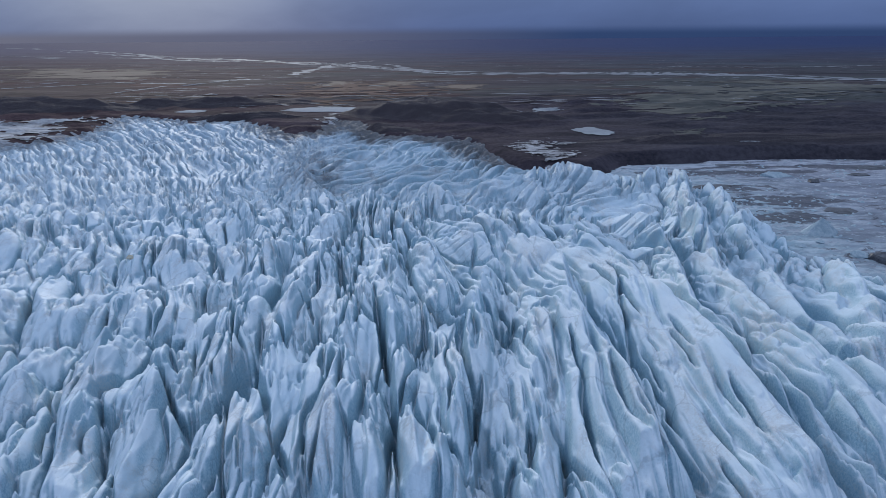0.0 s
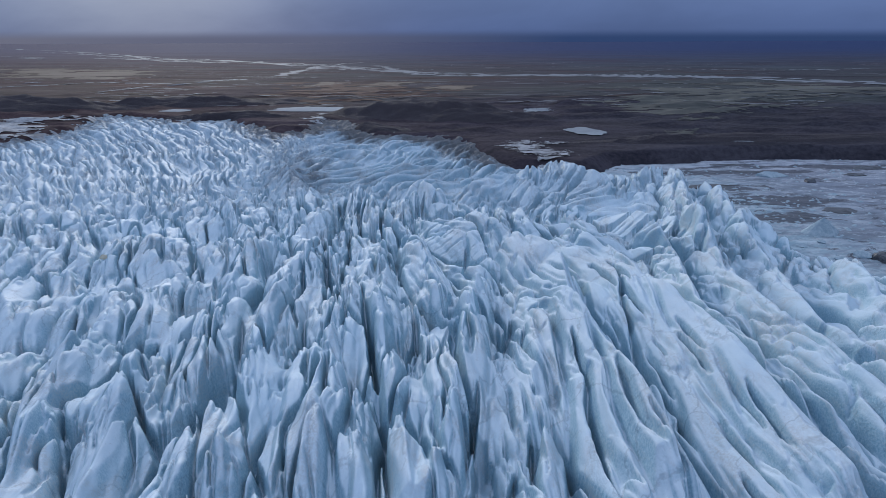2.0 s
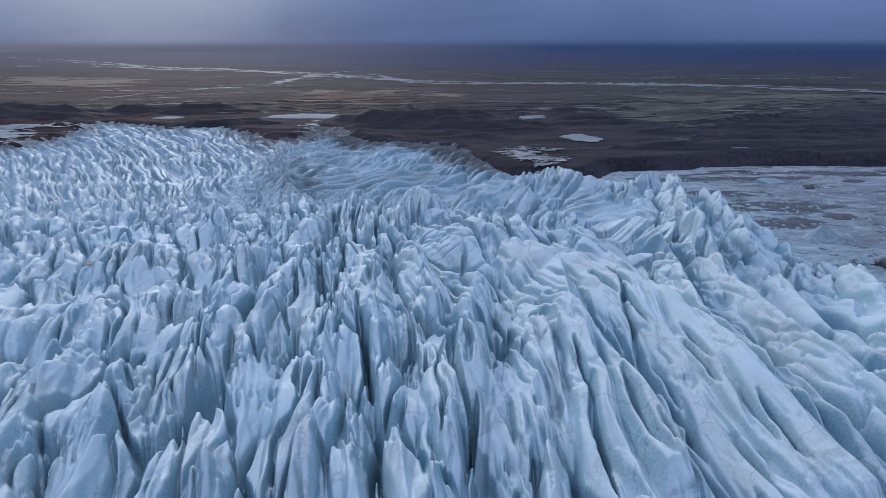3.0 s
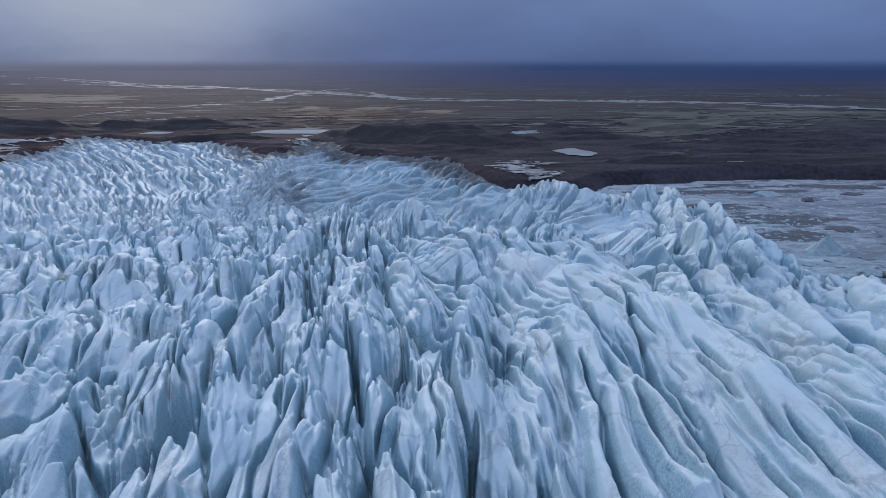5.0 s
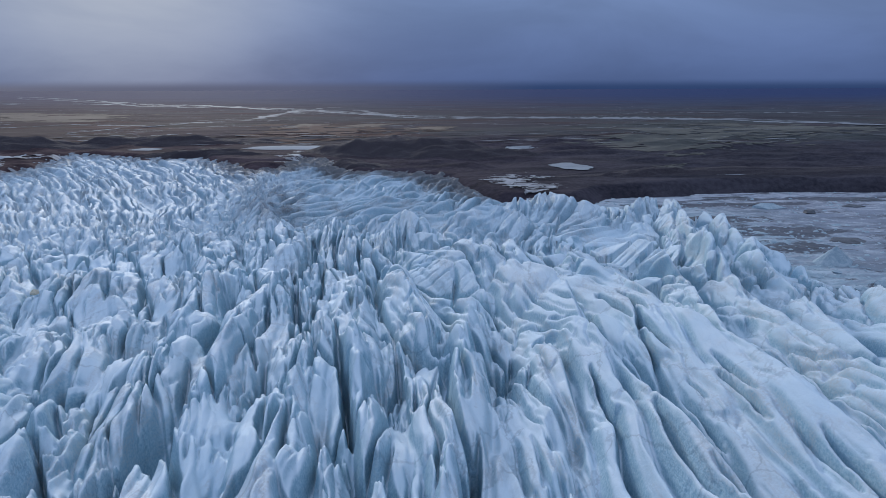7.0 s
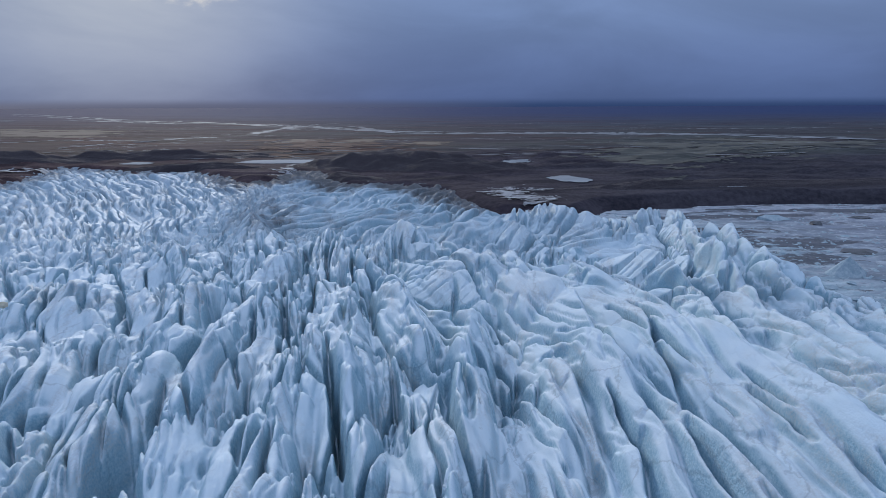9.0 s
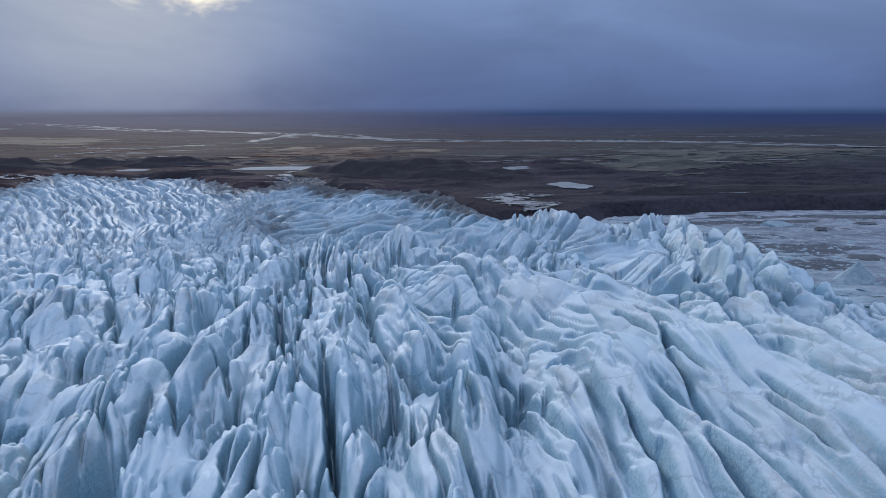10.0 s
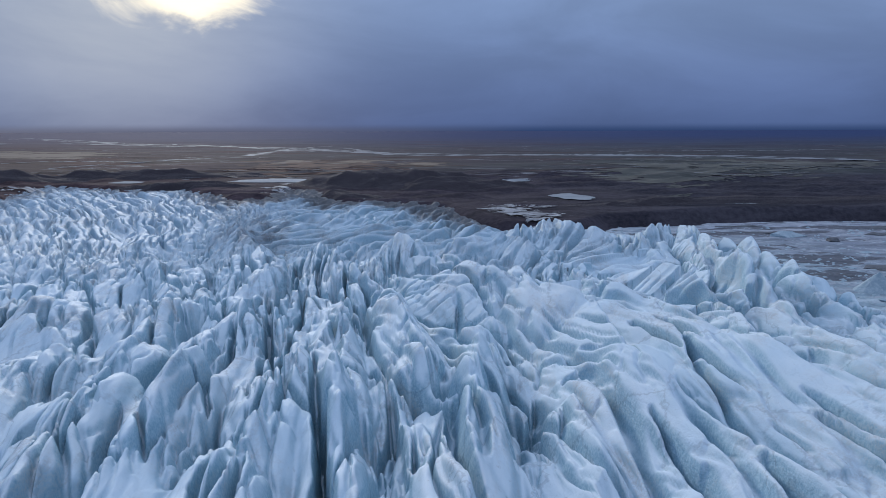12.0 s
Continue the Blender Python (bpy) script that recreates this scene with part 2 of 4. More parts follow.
ICE, GROUND, TILL, LAGOON = ice_material(), ground_material(), till_material(), lagoon_material()
WATER_ICE = plain_material("pale_pond_ice", (0.22, 0.24, 0.27), (0.33, 0.355, 0.385), 0.9, 0.03, 0.05)
RIVER = plain_material("silty_meltwater", (0.13, 0.14, 0.165), (0.25, 0.265, 0.295), 0.8, 0.02, 0.15)
STRAW = plain_material("dry_grass", (0.105, 0.080, 0.066), (0.165, 0.130, 0.106), 0.95, 0.02, 0.2)
OLIVE = plain_material("mossy_flat", (0.052, 0.054, 0.054), (0.112, 0.112, 0.102), 0.95, 0.012, 0.2)
RUST = plain_material("rusty_heath", (0.062, 0.036, 0.032), (0.120, 0.072, 0.060), 0.95, 0.02, 0.1)
BERG = plain_material("iceberg_ice", (0.20, 0.29, 0.355), (0.39, 0.47, 0.53), 0.6, 0.3, 0.3, 0.6, 1.0)
GRIT = plain_material("gritty_black_ice", (0.03, 0.032, 0.04), (0.13, 0.14, 0.16), 0.6, 0.25, 0.4, 0.5, 0.6)


# ---- noise and mesh helpers ----
TABLE = np.random.default_rng(3).random((512, 512), dtype=np.float32)
TURN_X, TURN_Y = np.cos(TABLE * 2 * np.pi), np.sin(TABLE * 2 * np.pi)


def hashed(i, j, seed):
    """A number in 0..1 for every pair of whole numbers."""
    return TABLE[(i.astype(np.int32) + seed * 37) & 511, (j.astype(np.int32) + seed * 101) & 511]


def waves(x, y, seed):
    """Smooth gradient noise, about -1..1."""
    x, y = np.asarray(x, np.float32), np.asarray(y, np.float32)
    i, j = np.floor(x), np.floor(y)
    u, v = x - i, y - j
    su, sv = u * u * u * (u * (u * 6 - 15) + 10), v * v * v * (v * (v * 6 - 15) + 10)
    i, j = i.astype(np.int32) + seed * 37, j.astype(np.int32) + seed * 101

    def corner(a, b):
        k = (i + a) & 511, (j + b) & 511
        return TURN_X[k] * (u - a) + TURN_Y[k] * (v - b)

    top = corner(0, 0)
    top += (corner(1, 0) - top) * su
    low = corner(0, 1)
    low += (corner(1, 1) - low) * su
    return (top + (low - top) * sv) * 1.5


def fractal(x, y, seed, octaves=4, rough=0.5):
    total, amp = 0, 1.0
    for k in range(octaves):
        total = total + amp * waves(x * 2**k, y * 2**k, seed + 17 * k)
        amp *= rough
    return total


def step(a, b, x):
    s = np.clip((x - a) / (b - a), 0, 1)
    return s * s * (3 - 2 * s)


def cells(u, v, seed, jitter=0.9):
    """Jittered cells: distance to the nearest middle, gap to the next one, offsets from the middle, and two random numbers of the cell."""
    u, v = np.asarray(u, np.float32), np.asarray(v, np.float32)
    i, j = np.floor(u), np.floor(v)
    f1 = np.full(u.shape, 9.0, np.float32)
    f2 = f1.copy()
    du, dv, r1, r2 = (np.zeros(u.shape, np.float32) for _ in range(4))
    for a in (-1, 0, 1):
        for b in (-1, 0, 1):
            ci, cj = i + a, j + b
            pu = ci + 0.5 + jitter * (hashed(ci, cj, seed) - 0.5) + 0.5 * (cj % 2)
            pv = cj + 0.5 + jitter * (hashed(ci, cj, seed + 1) - 0.5)
            ou, ov = u - pu, v - pv
            d = np.hypot(ou, ov)
            near = d < f1
            f2 = np.where(near, f1, np.minimum(f2, d))
            f1 = np.where(near, d, f1)
            du, dv = np.where(near, ou, du), np.where(near, ov, dv)
            r1 = np.where(near, hashed(ci, cj, seed + 2), r1)
            r2 = np.where(near, hashed(ci, cj, seed + 3), r2)
    return f1, f2 - f1, du, dv, r1, r2


def line_distance(x, y, points):
    """Distance to a polyline, the share of its length at the nearest place, and the side (right of it: plus)."""
    best = np.full(x.shape, 1e9)
    share = np.zeros(x.shape)
    side = np.ones(x.shape)
    pts = np.array(points, float)
    seg = np.hypot(*np.diff(pts, axis=0).T)
    run = np.r_[0, np.cumsum(seg)] / seg.sum()
    for k in range(len(pts) - 1):
        a, d = pts[k], pts[k + 1] - pts[k]
        t = np.clip(((x - a[0]) * d[0] + (y - a[1]) * d[1]) / (d @ d), 0, 1)
        ex, ey = x - a[0] - t * d[0], y - a[1] - t * d[1]
        dist = np.hypot(ex, ey)
        near = dist < best
        best = np.where(near, dist, best)
        share = np.where(near, run[k] + t * (run[k + 1] - run[k]), share)
        side = np.where(near, np.sign(ex * d[1] - ey * d[0]), side)
    return best, share, side


def inside(x, y, outline):
    """Signed distance to a closed outline, plus inside."""
    pts = list(outline) + [outline[0]]
    dist = line_distance(x, y, pts)[0]
    odd = np.zeros(x.shape, bool)
    for (ax, ay), (bx, by) in zip(pts[:-1], pts[1:]):
        if ay != by:
            odd ^= ((ay > y) != (by > y)) & (x < (bx - ax) * (y - ay) / (by - ay) + ax)
    return np.where(odd, dist, -dist)


def mesh_of(name, verts, faces, mat):
    """A mesh from arrays of places and of triangles or quads, smooth."""
    verts, faces = np.asarray(verts, np.float32), np.asarray(faces, np.int32)
    me = bpy.data.meshes.new(name)
    me.vertices.add(len(verts))
    me.vertices.foreach_set("co", verts.ravel())
    me.loops.add(faces.size)
    me.loops.foreach_set("vertex_index", faces.ravel())
    me.polygons.add(len(faces))
    me.polygons.foreach_set("loop_start", np.arange(0, faces.size, faces.shape[1], dtype=np.int32))
    me.polygons.foreach_set("use_smooth", np.ones(len(faces), bool))
    me.update(calc_edges=True)
    me.materials.append(mat)
    return me


def grid_faces(rows, cols):
    k = (np.arange(rows - 1)[:, None] * cols + np.arange(cols - 1)).ravel()
    return np.stack([k, k + 1, k + cols + 1, k + cols], 1)


def part(name, me, parent, label=""):
    ob = new(name, me)
    ob.parent = parent
    return tagged(ob, label)

SNOW = plain_material("gritty_snow", (0.10, 0.10, 0.11), (0.46, 0.48, 0.52), 0.8, 0.06, 0.2, 0.5, 0.6)
OCHRE = plain_material("stained_old_snow", (0.42, 0.36, 0.26), (0.68, 0.62, 0.50), 0.8, 0.8, 0.2, 0.4, 1.0)


# ---- the ground: one sheet from under the ice to the horizon ----
def plain_height(x, y):
    s = np.clip((y - 1600) / 3300, 0, 1)
    return 9 + 35 * s**1.5


# outline of the lagoon beside the glacier, water level 0
LAGOON_EDGE = [(60, 60), (60, 430), (110, 465), (150, 526), (184, 531), (212, 532), (227, 544), (294, 548), (370, 542), (700, 545), (900, 500), (900, 60)]
# outline of the ice
ICE_EDGE = [(-430, -430), (230, -430), (190, 60), (172, 180), (174, 215), (186, 245), (178, 278), (166, 284), (170, 310), (174, 360), (182, 400), (172, 440), (165, 466), (140, 470), (129, 464), (100, 507), (66, 518), (52, 559), (36, 626), (-12, 654), (-53, 667), (-91, 754), (-122, 791), (-134, 704), (-153, 681), (-189, 733), (-239, 799), (-289, 767), (-336, 822), (-403, 838), (-379, 719), (-377, 664), (-391, 630), (-445, 614), (-560, 520), (-560, 100)]


PONDS = [(-150, 872, 75), (-325, 868, 30), (150, 662, 42)]


def ground_height(x, y):
    z = plain_height(x, y) + 1.2 * fractal(x / 180, y / 140, 5, 4) * (1 - step(1300, 1900, y))
    # hummocks of old moraine, levelled round the ponds
    calm = np.ones(np.shape(x))
    for px, py, r in PONDS:
        calm = calm * step(r, 1.8 * r, np.hypot(x - px, y - py))
    z = z + calm * 4.5 * np.maximum(-0.3, fractal(x / 75, y / 45, 7, 3, 0.5)) * step(560, 680, y) * step(1250, 950, y)
    wet = inside(x, y, LAGOON_EDGE)
    z = z + 1.5 * step(-60, -15, wet) * step(5, -15, wet) * (1 + 0.6 * fractal(x / 60, y / 40, 6, 3))
    z = z + (-3.0 - z) * step(-18, 2, wet)
    return z + (-4.0 - z) * step(-4, 22, inside(x, y, ICE_EDGE))


def make_ground():
    ys = np.r_[np.linspace(-1500, 380, 25), np.geomspace(400, 1900, 330), np.linspace(1925, 4880, 100)]
    s = np.linspace(-1, 1, 420)
    half = np.where(ys < 400, 1700, np.interp(ys, [400, 900, 4880], [750, 1000, 4600]))
    x, y = s[None, :] * half[:, None] * (0.55 + 0.45 * s[None, :] ** 2), np.repeat(ys[:, None], len(s), 1)
    z = ground_height(x, y)
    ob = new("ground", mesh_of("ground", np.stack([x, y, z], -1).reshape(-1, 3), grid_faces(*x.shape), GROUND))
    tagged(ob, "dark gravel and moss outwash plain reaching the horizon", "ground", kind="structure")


make_ground()


# ---- the frozen lagoon ----
def make_lagoon():
    xs, ys = np.linspace(60, 900, 360), np.linspace(100, 580, 300)
    x, y = np.meshgrid(xs, ys)
    off = -inside(x, y, ICE_EDGE)
    packed = np.exp(-((np.maximum(off, 0) / 52) ** 1.5)) * np.clip(0.9 + 0.5 * fractal(x / 40, y / 30, 82, 2), 0, 1)
    z = 0.25 * fractal(x / 14, y / 7, 8, 4) + (0.25 + 1.1 * packed) * np.maximum(0, fractal(x / 6, y / 4, 9, 3))
    # streaks of rock grit that old icebergs have left, and snow drifted against the far shore
    grit = np.zeros(x.shape)
    for gx, gy, wide, deep in [(196, 370, 34, 11), (212, 412, 45, 14), (200, 446, 30, 9), (240, 500, 60, 8), (300, 522, 90, 6)]:
        grit = np.maximum(grit, np.exp(-(((x - gx) / wide) ** 2) - ((y - gy) / deep) ** 2))
    snow = step(470, 535, y + 8 * fractal(x / 40, y / 30, 81, 3))
    f = grid_faces(*x.shape)
    f = f[off.ravel()[f].max(1) > -10]
    me = mesh_of("water", np.stack([x, y, z], -1).reshape(-1, 3), f, LAGOON)
    for key, share in (("packed", packed), ("grit", grit), ("snow", snow)):
        me.attributes.new(key, "FLOAT", "POINT").data.foreach_set("value", share.ravel().astype(np.float32))
    tagged(new("water", me), "grey frozen lagoon with slush and broken ice", "lagoon", kind="structure")


make_lagoon()


# ---- the glacier ----
# Crests of the great ridges: points, half width, height, smoothness.
EAST_RIDGES = [
    ([(55, 285), (66, 248), (69, 204), (72, 174), (71, 138), (70, 105)], 15, 13, 0.9),
    ([(-12, 369), (5, 330), (22, 280), (37, 242), (43, 225), (39, 191), (41, 155), (42, 129), (41, 106)], 12, 13, 0.8),
    ([(96, 336), (102, 309), (98, 262), (85, 208), (85, 168), (85, 134), (85, 110)], 8.5, 9, 0.7),
    ([(160, 438), (126, 320), (109, 234), (103, 182), (99, 147), (98, 124)], 9, 11, 0.65),
    ([(162, 380), (135, 271), (119, 198), (117, 168), (115, 148)], 7, 8, 0.5),
    ([(161, 251), (143, 206), (134, 178)], 11, 13, 0.5),
]
MIDDLE_RIDGES = [
    ([(15, 227), (9, 183), (2, 132), (-2, 106)], 8, 9, 0.3),
    ([(-27, 228), (-30, 184), (-29, 150), (-25, 107)], 9, 9, 0.3),
    ([(-22, 294), (-20, 234), (-17, 192), (-9, 144), (-5, 106)], 8, 8, 0.2),
    ([(-45, 387), (-27, 329), (-8, 265), (1, 210)], 10, 9, 0.5),
    ([(-107, 469), (-77, 391), (-53, 323)], 14, 9, 0.6),
    ([(-51, 295), (-52, 223), (-48, 163), (-43, 121)], 10, 8, 0.2),
    ([(-121, 380), (-83, 296), (-68, 212), (-60, 163)], 10, 7, 0.2),
    ([(62, 452), (89, 470), (105, 432)], 20, 7, 0.9),
    ([(139, 445), (165, 463), (160, 421)], 11, 7, 0.1),
]
WEST_RIDGES = [
    ([(180, 450), (163, 382)], 6, 6, 0.1),
    ([(119, 400), (138, 447)], 7, 5, 0.1),
    ([(20, 395), (45, 434), (59, 401)], 14, 7, 0.8),
    ([(-20, 150), (-16, 125), (-13, 106)], 6, 7, 0.3),
    ([(28, 191), (25, 149), (18, 106)], 7, 6, 0.6),
    ([(-105, 194), (-90, 146), (-78, 107)], 7, 7, 0.2),
    ([(-82, 177), (-69, 135), (-65, 107)], 7, 7, 0.2),
    ([(-107, 151), (-94, 122), (-88, 108)], 7, 7, 0.2),
]


def ridge_lines():
    return EAST_RIDGES + MIDDLE_RIDGES + WEST_RIDGES


def cuts():
    """The deepest crevasses: points, half width, depth."""
    return [
        ([(-26, 232), (-21, 192), (-14, 151), (-10, 119)], 1.5, 13),
        ([(-51, 300), (-42, 252), (-38, 221)], 1.4, 10),
        ([(-111, 205), (-95, 171)], 1.6, 9),
        ([(10, 153), (6, 133), (4, 113)], 1.4, 9),
        ([(20, 133), (18, 113)], 1.2, 8),
        ([(36, 168), (33, 135), (31, 111)], 0.94, 8),
        ([(64, 230), (56, 183), (54, 160), (53, 126)], 1, 8),
        ([(-60, 198), (-54, 170), (-50, 152)], 1.6, 9),
        ([(-86, 253), (-71, 212)], 1.7, 8),
        ([(92, 217), (89, 162), (88, 124)], 0.94, 5),
    ]


DEBRIS_BAND = [(-153, 634), (-108, 526), (-91, 468), (-76, 413), (-56, 344), (-39, 303)]


def seracs(a, b, pitch, length, seed, climb=0.65, left=0.9, right=1.6):
    """Blades of ice that climb along b and break off, staggered side by side: height of their backs (0 to about 1), and the metres to the next blade."""
    _, gap, du, dv, r1, r2 = cells(a / pitch, b / length, seed, 0.95)
    rise = np.clip(dv + 0.5, 0, 1)
    off = du - 0.35 * (r2 - 0.5)
    fall = np.where(off < 0, -left * off, right * off)
    flank = gap * (pitch / 2) + 9 * step(0.26, 0.1, np.abs(du))
    return (0.55 + 0.45 * r1) * (1 - climb + climb * rise) * np.clip(1.15 - 0.8 * fall, 0, 1) * np.clip(1.35 * gap, 0, 1.2), flank


def clefts(phase, pitch, v, length, width, seed):
    """Deep lens-shaped crevasses in the furrows between the blades: 1 at their floor."""
    k = np.round(phase)
    away = np.abs(phase - k) * pitch
    run = v / (length * (0.7 + 0.6 * hashed(k, 0 * k, seed))) + 5 * hashed(k, 0 * k + 1, seed)
    j = np.floor(run)
    s = np.abs(2 * (run - j) - 1)
    size = np.clip(1.6 * hashed(k, j, seed + 2) - 0.3, 0, 1)
    half = width * (0.4 + 0.6 * size) * np.clip(1 - s**2, 0, 1) ** 0.7
    return size**0.5 * np.clip(1 - (away / np.maximum(half, 1e-3)) ** 2, 0, 1) ** 0.85


def slots(a, b, pitch, length, width, seed, share=0.75):
    """Lens-shaped crevasses with sharp rims, scattered one to a cell: 1 at their floor, 0 outside."""
    _, _, du, dv, r1, r2 = cells(a / pitch, b / length, seed, 0.8)
    size = np.clip((r1 - (1 - share)) / share, 0, 1) ** 0.6
    lens = np.clip(1 - (dv * (1.7 + 0.8 * r2)) ** 2, 0, 1) ** 0.8
    half = width * (0.35 + 0.65 * size) * lens
    t = np.abs(du) * pitch / np.maximum(half, 1e-3)
    return size**0.5 * (0.4 + 0.6 * lens) * np.clip(1 - t * t, 0, 1) ** 0.85


def flow_lines(x, y):
    """Places across and along the flow, the same for the pressure folds farther down, and how far the folds take over."""
    u = 44 + (x - 44) * np.exp(-0.0018 * (np.maximum(y, 40) - 120))
    late = np.log1p(np.exp((y - 235) / 18)) * 18
    u = u + 0.3 * late * step(-60, 0, x) * step(130, 75, x) * step(460, 300, y)
    u = u + 3.0 * waves(x / 50, y / 80, 30)
    turn = radians(-36)
    cb, sb = math.cos(turn), math.sin(turn)
    bend = 20 * fractal(x / 130, y / 130, 46, 2)
    p, q = (x + bend) * cb + y * sb, -(x + bend) * sb + y * cb
    far = step(345, 430, y + 0.22 * x + 30 * waves(x / 90, y / 90, 41)) * step(-150, -70, x) * step(75, 25, x - 0.25 * (y - 400))
    return u, y, p, q, far


def glacier_height(x, y):
    u, v, p, q, far = flow_lines(x, y)
    edge = inside(x, y, ICE_EDGE)
    base = np.interp(y, [-300, 100, 160, 240, 320, 420, 520, 640, 800], [22, 20, 18, 14, 11, 9, 7.5, 7.5, 7]).astype(np.float32)
    base = base - 6 * step(20, 110, x + 0.15 * (y - 200)) * (1 - step(240, 340, y))
    bend = fractal(u / 20, v / 60, 31, 3)
    fray = fractal(u / 5, v / 22, 32, 3)
    # the great ridges: a wide flank to the west, a steep one to the east
    great, calm, flute, foot, ruled = (np.zeros(x.shape, np.float32) for _ in range(5))
    for points, width, height, smooth in ridge_lines():
        pts = np.array(points)
        lo, hi = pts.min(0) - width * 2.6, pts.max(0) + width * 2.6
        sel = (x > lo[0]) & (x < hi[0]) & (y > lo[1]) & (y < hi[1])
        if not sel.any():
            continue
        d, share, side = line_distance(x[sel], y[sel], points)
        wide = np.where(side > 0, 1.0 + 0.55 * smooth, 1.0 - 0.3 * smooth) * width
        d = np.maximum(0, d + (0.55 * bend[sel] + 0.3 * fray[sel]) * (2.0 - 1.7 * smooth)) / wide
        ends = 0.35 + 0.65 * step(-0.01, 0.07, share)
        wave = 1 + 0.1 * waves(share * len(points) * 0.9, 0 * share + width, 49)
        great[sel] = np.maximum(great[sel], (0.9 + 0.42 * smooth) * height * wave * np.clip(1 - d**0.95, 0, 1) * ends)
        foot[sel] = np.maximum(foot[sel], smooth * np.clip(1 - np.abs(d - 0.95) * width / 1.8, 0, 1) * (side < 0) * np.clip(0.7 + waves(share * len(points) * 0.8, 0 * share, 51), 0.15, 1))
        ruled[sel] = np.maximum(ruled[sel], step(1.6, 0.7, d) * min(1.0, 2 * smooth))
        if smooth >= 0.6:
            # short crevasses across the foot of the western flank
            run = share * np.hypot(*np.diff(pts, axis=0).T).sum() + 2.0 * bend[sel]
            cut = clefts(run / 5.5, 5.5, d * width, 3 * width, 0.75, 170 + len(points)) * step(0.4, 0.7, d) * step(1.25, 0.95, d) * step(240, 290, y[sel])
            flute[sel] = np.maximum(flute[sel], cut * (side > 0))
        calm[sel] = np.maximum(calm[sel], smooth**2 * step(1.05, 0.6, d))
    rough = 1 - 0.93 * calm * (1 - 0.65 * step(225, 285, y))
    east = step(0, 40, x - 0.1 * (y - 200)) * step(330, 230, y)
    # broad swells between them
    swell = np.abs(fractal(u / 24 + 3.3, v / 70, 42, 2))
    base = base + (5.5 * (0.5 - 1.4 * swell) * (1 - 0.85 * ruled) * (1 - 0.7 * east) * (1 - 0.6 * step(280, 420, y)) + 2.0 * fractal(u / 50, v / 90, 39, 2)) * (1 - 0.5 * far)
    # seracs of three sizes, each a blade that climbs down the flow; drawn out to long ribs in the east
    au = u + (2.4 - 1.2 * east) * bend + 0.45 * fray
    av = v + 5.0 * waves(u / 11, v / 30, 44)
    wild = np.clip(0.9 + 0.6 * fractal(u / 26, v / 42, 48, 2), 0.45, 1.35)
    big, wall = seracs(au, (av - 200) * (1 - 0.4 * east), 15.0, 56, 50, 0.5, 0.8, 1.5)
    mid, side_wall = seracs(au + 3, (av - 190) * (1 - 0.4 * east), 6.4, 29, 54, 0.5, 0.7, 1.5)
    small, slit = seracs(au + 0.3 * fray, av, 2.8, 14, 58, 0.6)
    away = step(250, 400, y)
    near = rough * wild * ((7.8 - 3.3 * away) * (1 - 0.55 * east) * big + 3.2 * mid + 1.0 * small - 3.6 + 1.2 * away + 1.2 * east)
    # narrow crevasses along their feet, opening and closing
    gape = np.clip(0.7 + 1.3 * waves(u / 13, v / 33, 45), 0.1, 1)
    gape_2 = np.clip(0.6 + 1.3 * waves(u / 8, v / 21, 47), 0, 1)
    gape_3 = np.clip(0.35 + 1.6 * waves(u / 12, v / 24, 56), 0, 1)
    near = near - rough * 9.0 * gape * np.clip(1 - wall / ((0.35 + 0.65 * gape) * (1 + 0.2 * away)), 0, 1) ** 0.8
    near = near - rough * (6.0 + 2.5 * away) * np.maximum(gape_2, 0.45 * away) * np.clip(1 - side_wall / ((0.35 + 0.45 * gape_2) * (1 + 0.8 * away)), 0, 1) ** 0.7
    near = near - rough * 2.8 * gape_3 * np.clip(1 - slit / (0.36 + 0.3 * away), 0, 1)
    near = near - (1 - rough) * (6.5 * slots(au, v, 5.6, 30, 0.75, 140, 0.8) + 2.5 * slots(au + 2, v + 5, 3.6, 14, 0.4, 144, 0.5)) - 3.2 * flute - 9.0 * foot
    # a row of deep slots across the upper eastern ridges
    row = step(25, 45, x) * step(150, 125, x) * step(255, 285, y) * step(420, 380, y)
    near = near - 7.5 * row * clefts(au / 6.2, 6.2, v, 42, 1.4, 175)
    # creases and scallops of melt on all backs
    near = near + (0.9 * (0.3 - np.abs(bend)) + 0.5 * (0.25 - np.abs(fray))) * (0.25 + 0.75 * rough) + 0.1 * fractal(u / 1.9, v / 4, 34, 2)
    # the far western field is drawn out into long low streaks
    west = step(330, 460, y + 25 * waves(x / 50, y / 50, 54)) * step(-40, -130, x)
    streak, furrow = seracs(u + 1.3 * bend + 0.3 * fray, v, 6.8, 80, 62, 0.55, 0.9, 1.9)
    ripple, crack = seracs(u + 1.3 * bend + 0.5 * fray, v, 3.0, 38, 66, 0.6, 0.9, 1.9)
    drawn = 2.9 * streak + 1.2 * ripple - 1.4 - 6.0 * np.maximum(gape, 0.4) * np.clip(1 - furrow / 1.2, 0, 1) - 4.5 * np.maximum(gape_2, 0.3) * np.clip(1 - crack / 0.75, 0, 1) + 0.35 * (0.3 - np.abs(fray))
    near = near + (drawn - near) * west
    # farther down the pressure folds run across
    ap = p + 2.2 * fractal(p / 22, q / 40, 35, 3)
    ridge, trench = seracs(ap, q, 9.5, 65, 70, 0.5, 1.5, 0.9)
    rib, groove = seracs(ap + 2, q + 9, 4.4, 36, 74, 0.5, 1.6, 0.9)
    fold = 6.5 * ridge + 4.2 * rib + 4.0 * fractal(p / 42, q / 70, 36, 3) - 4.2
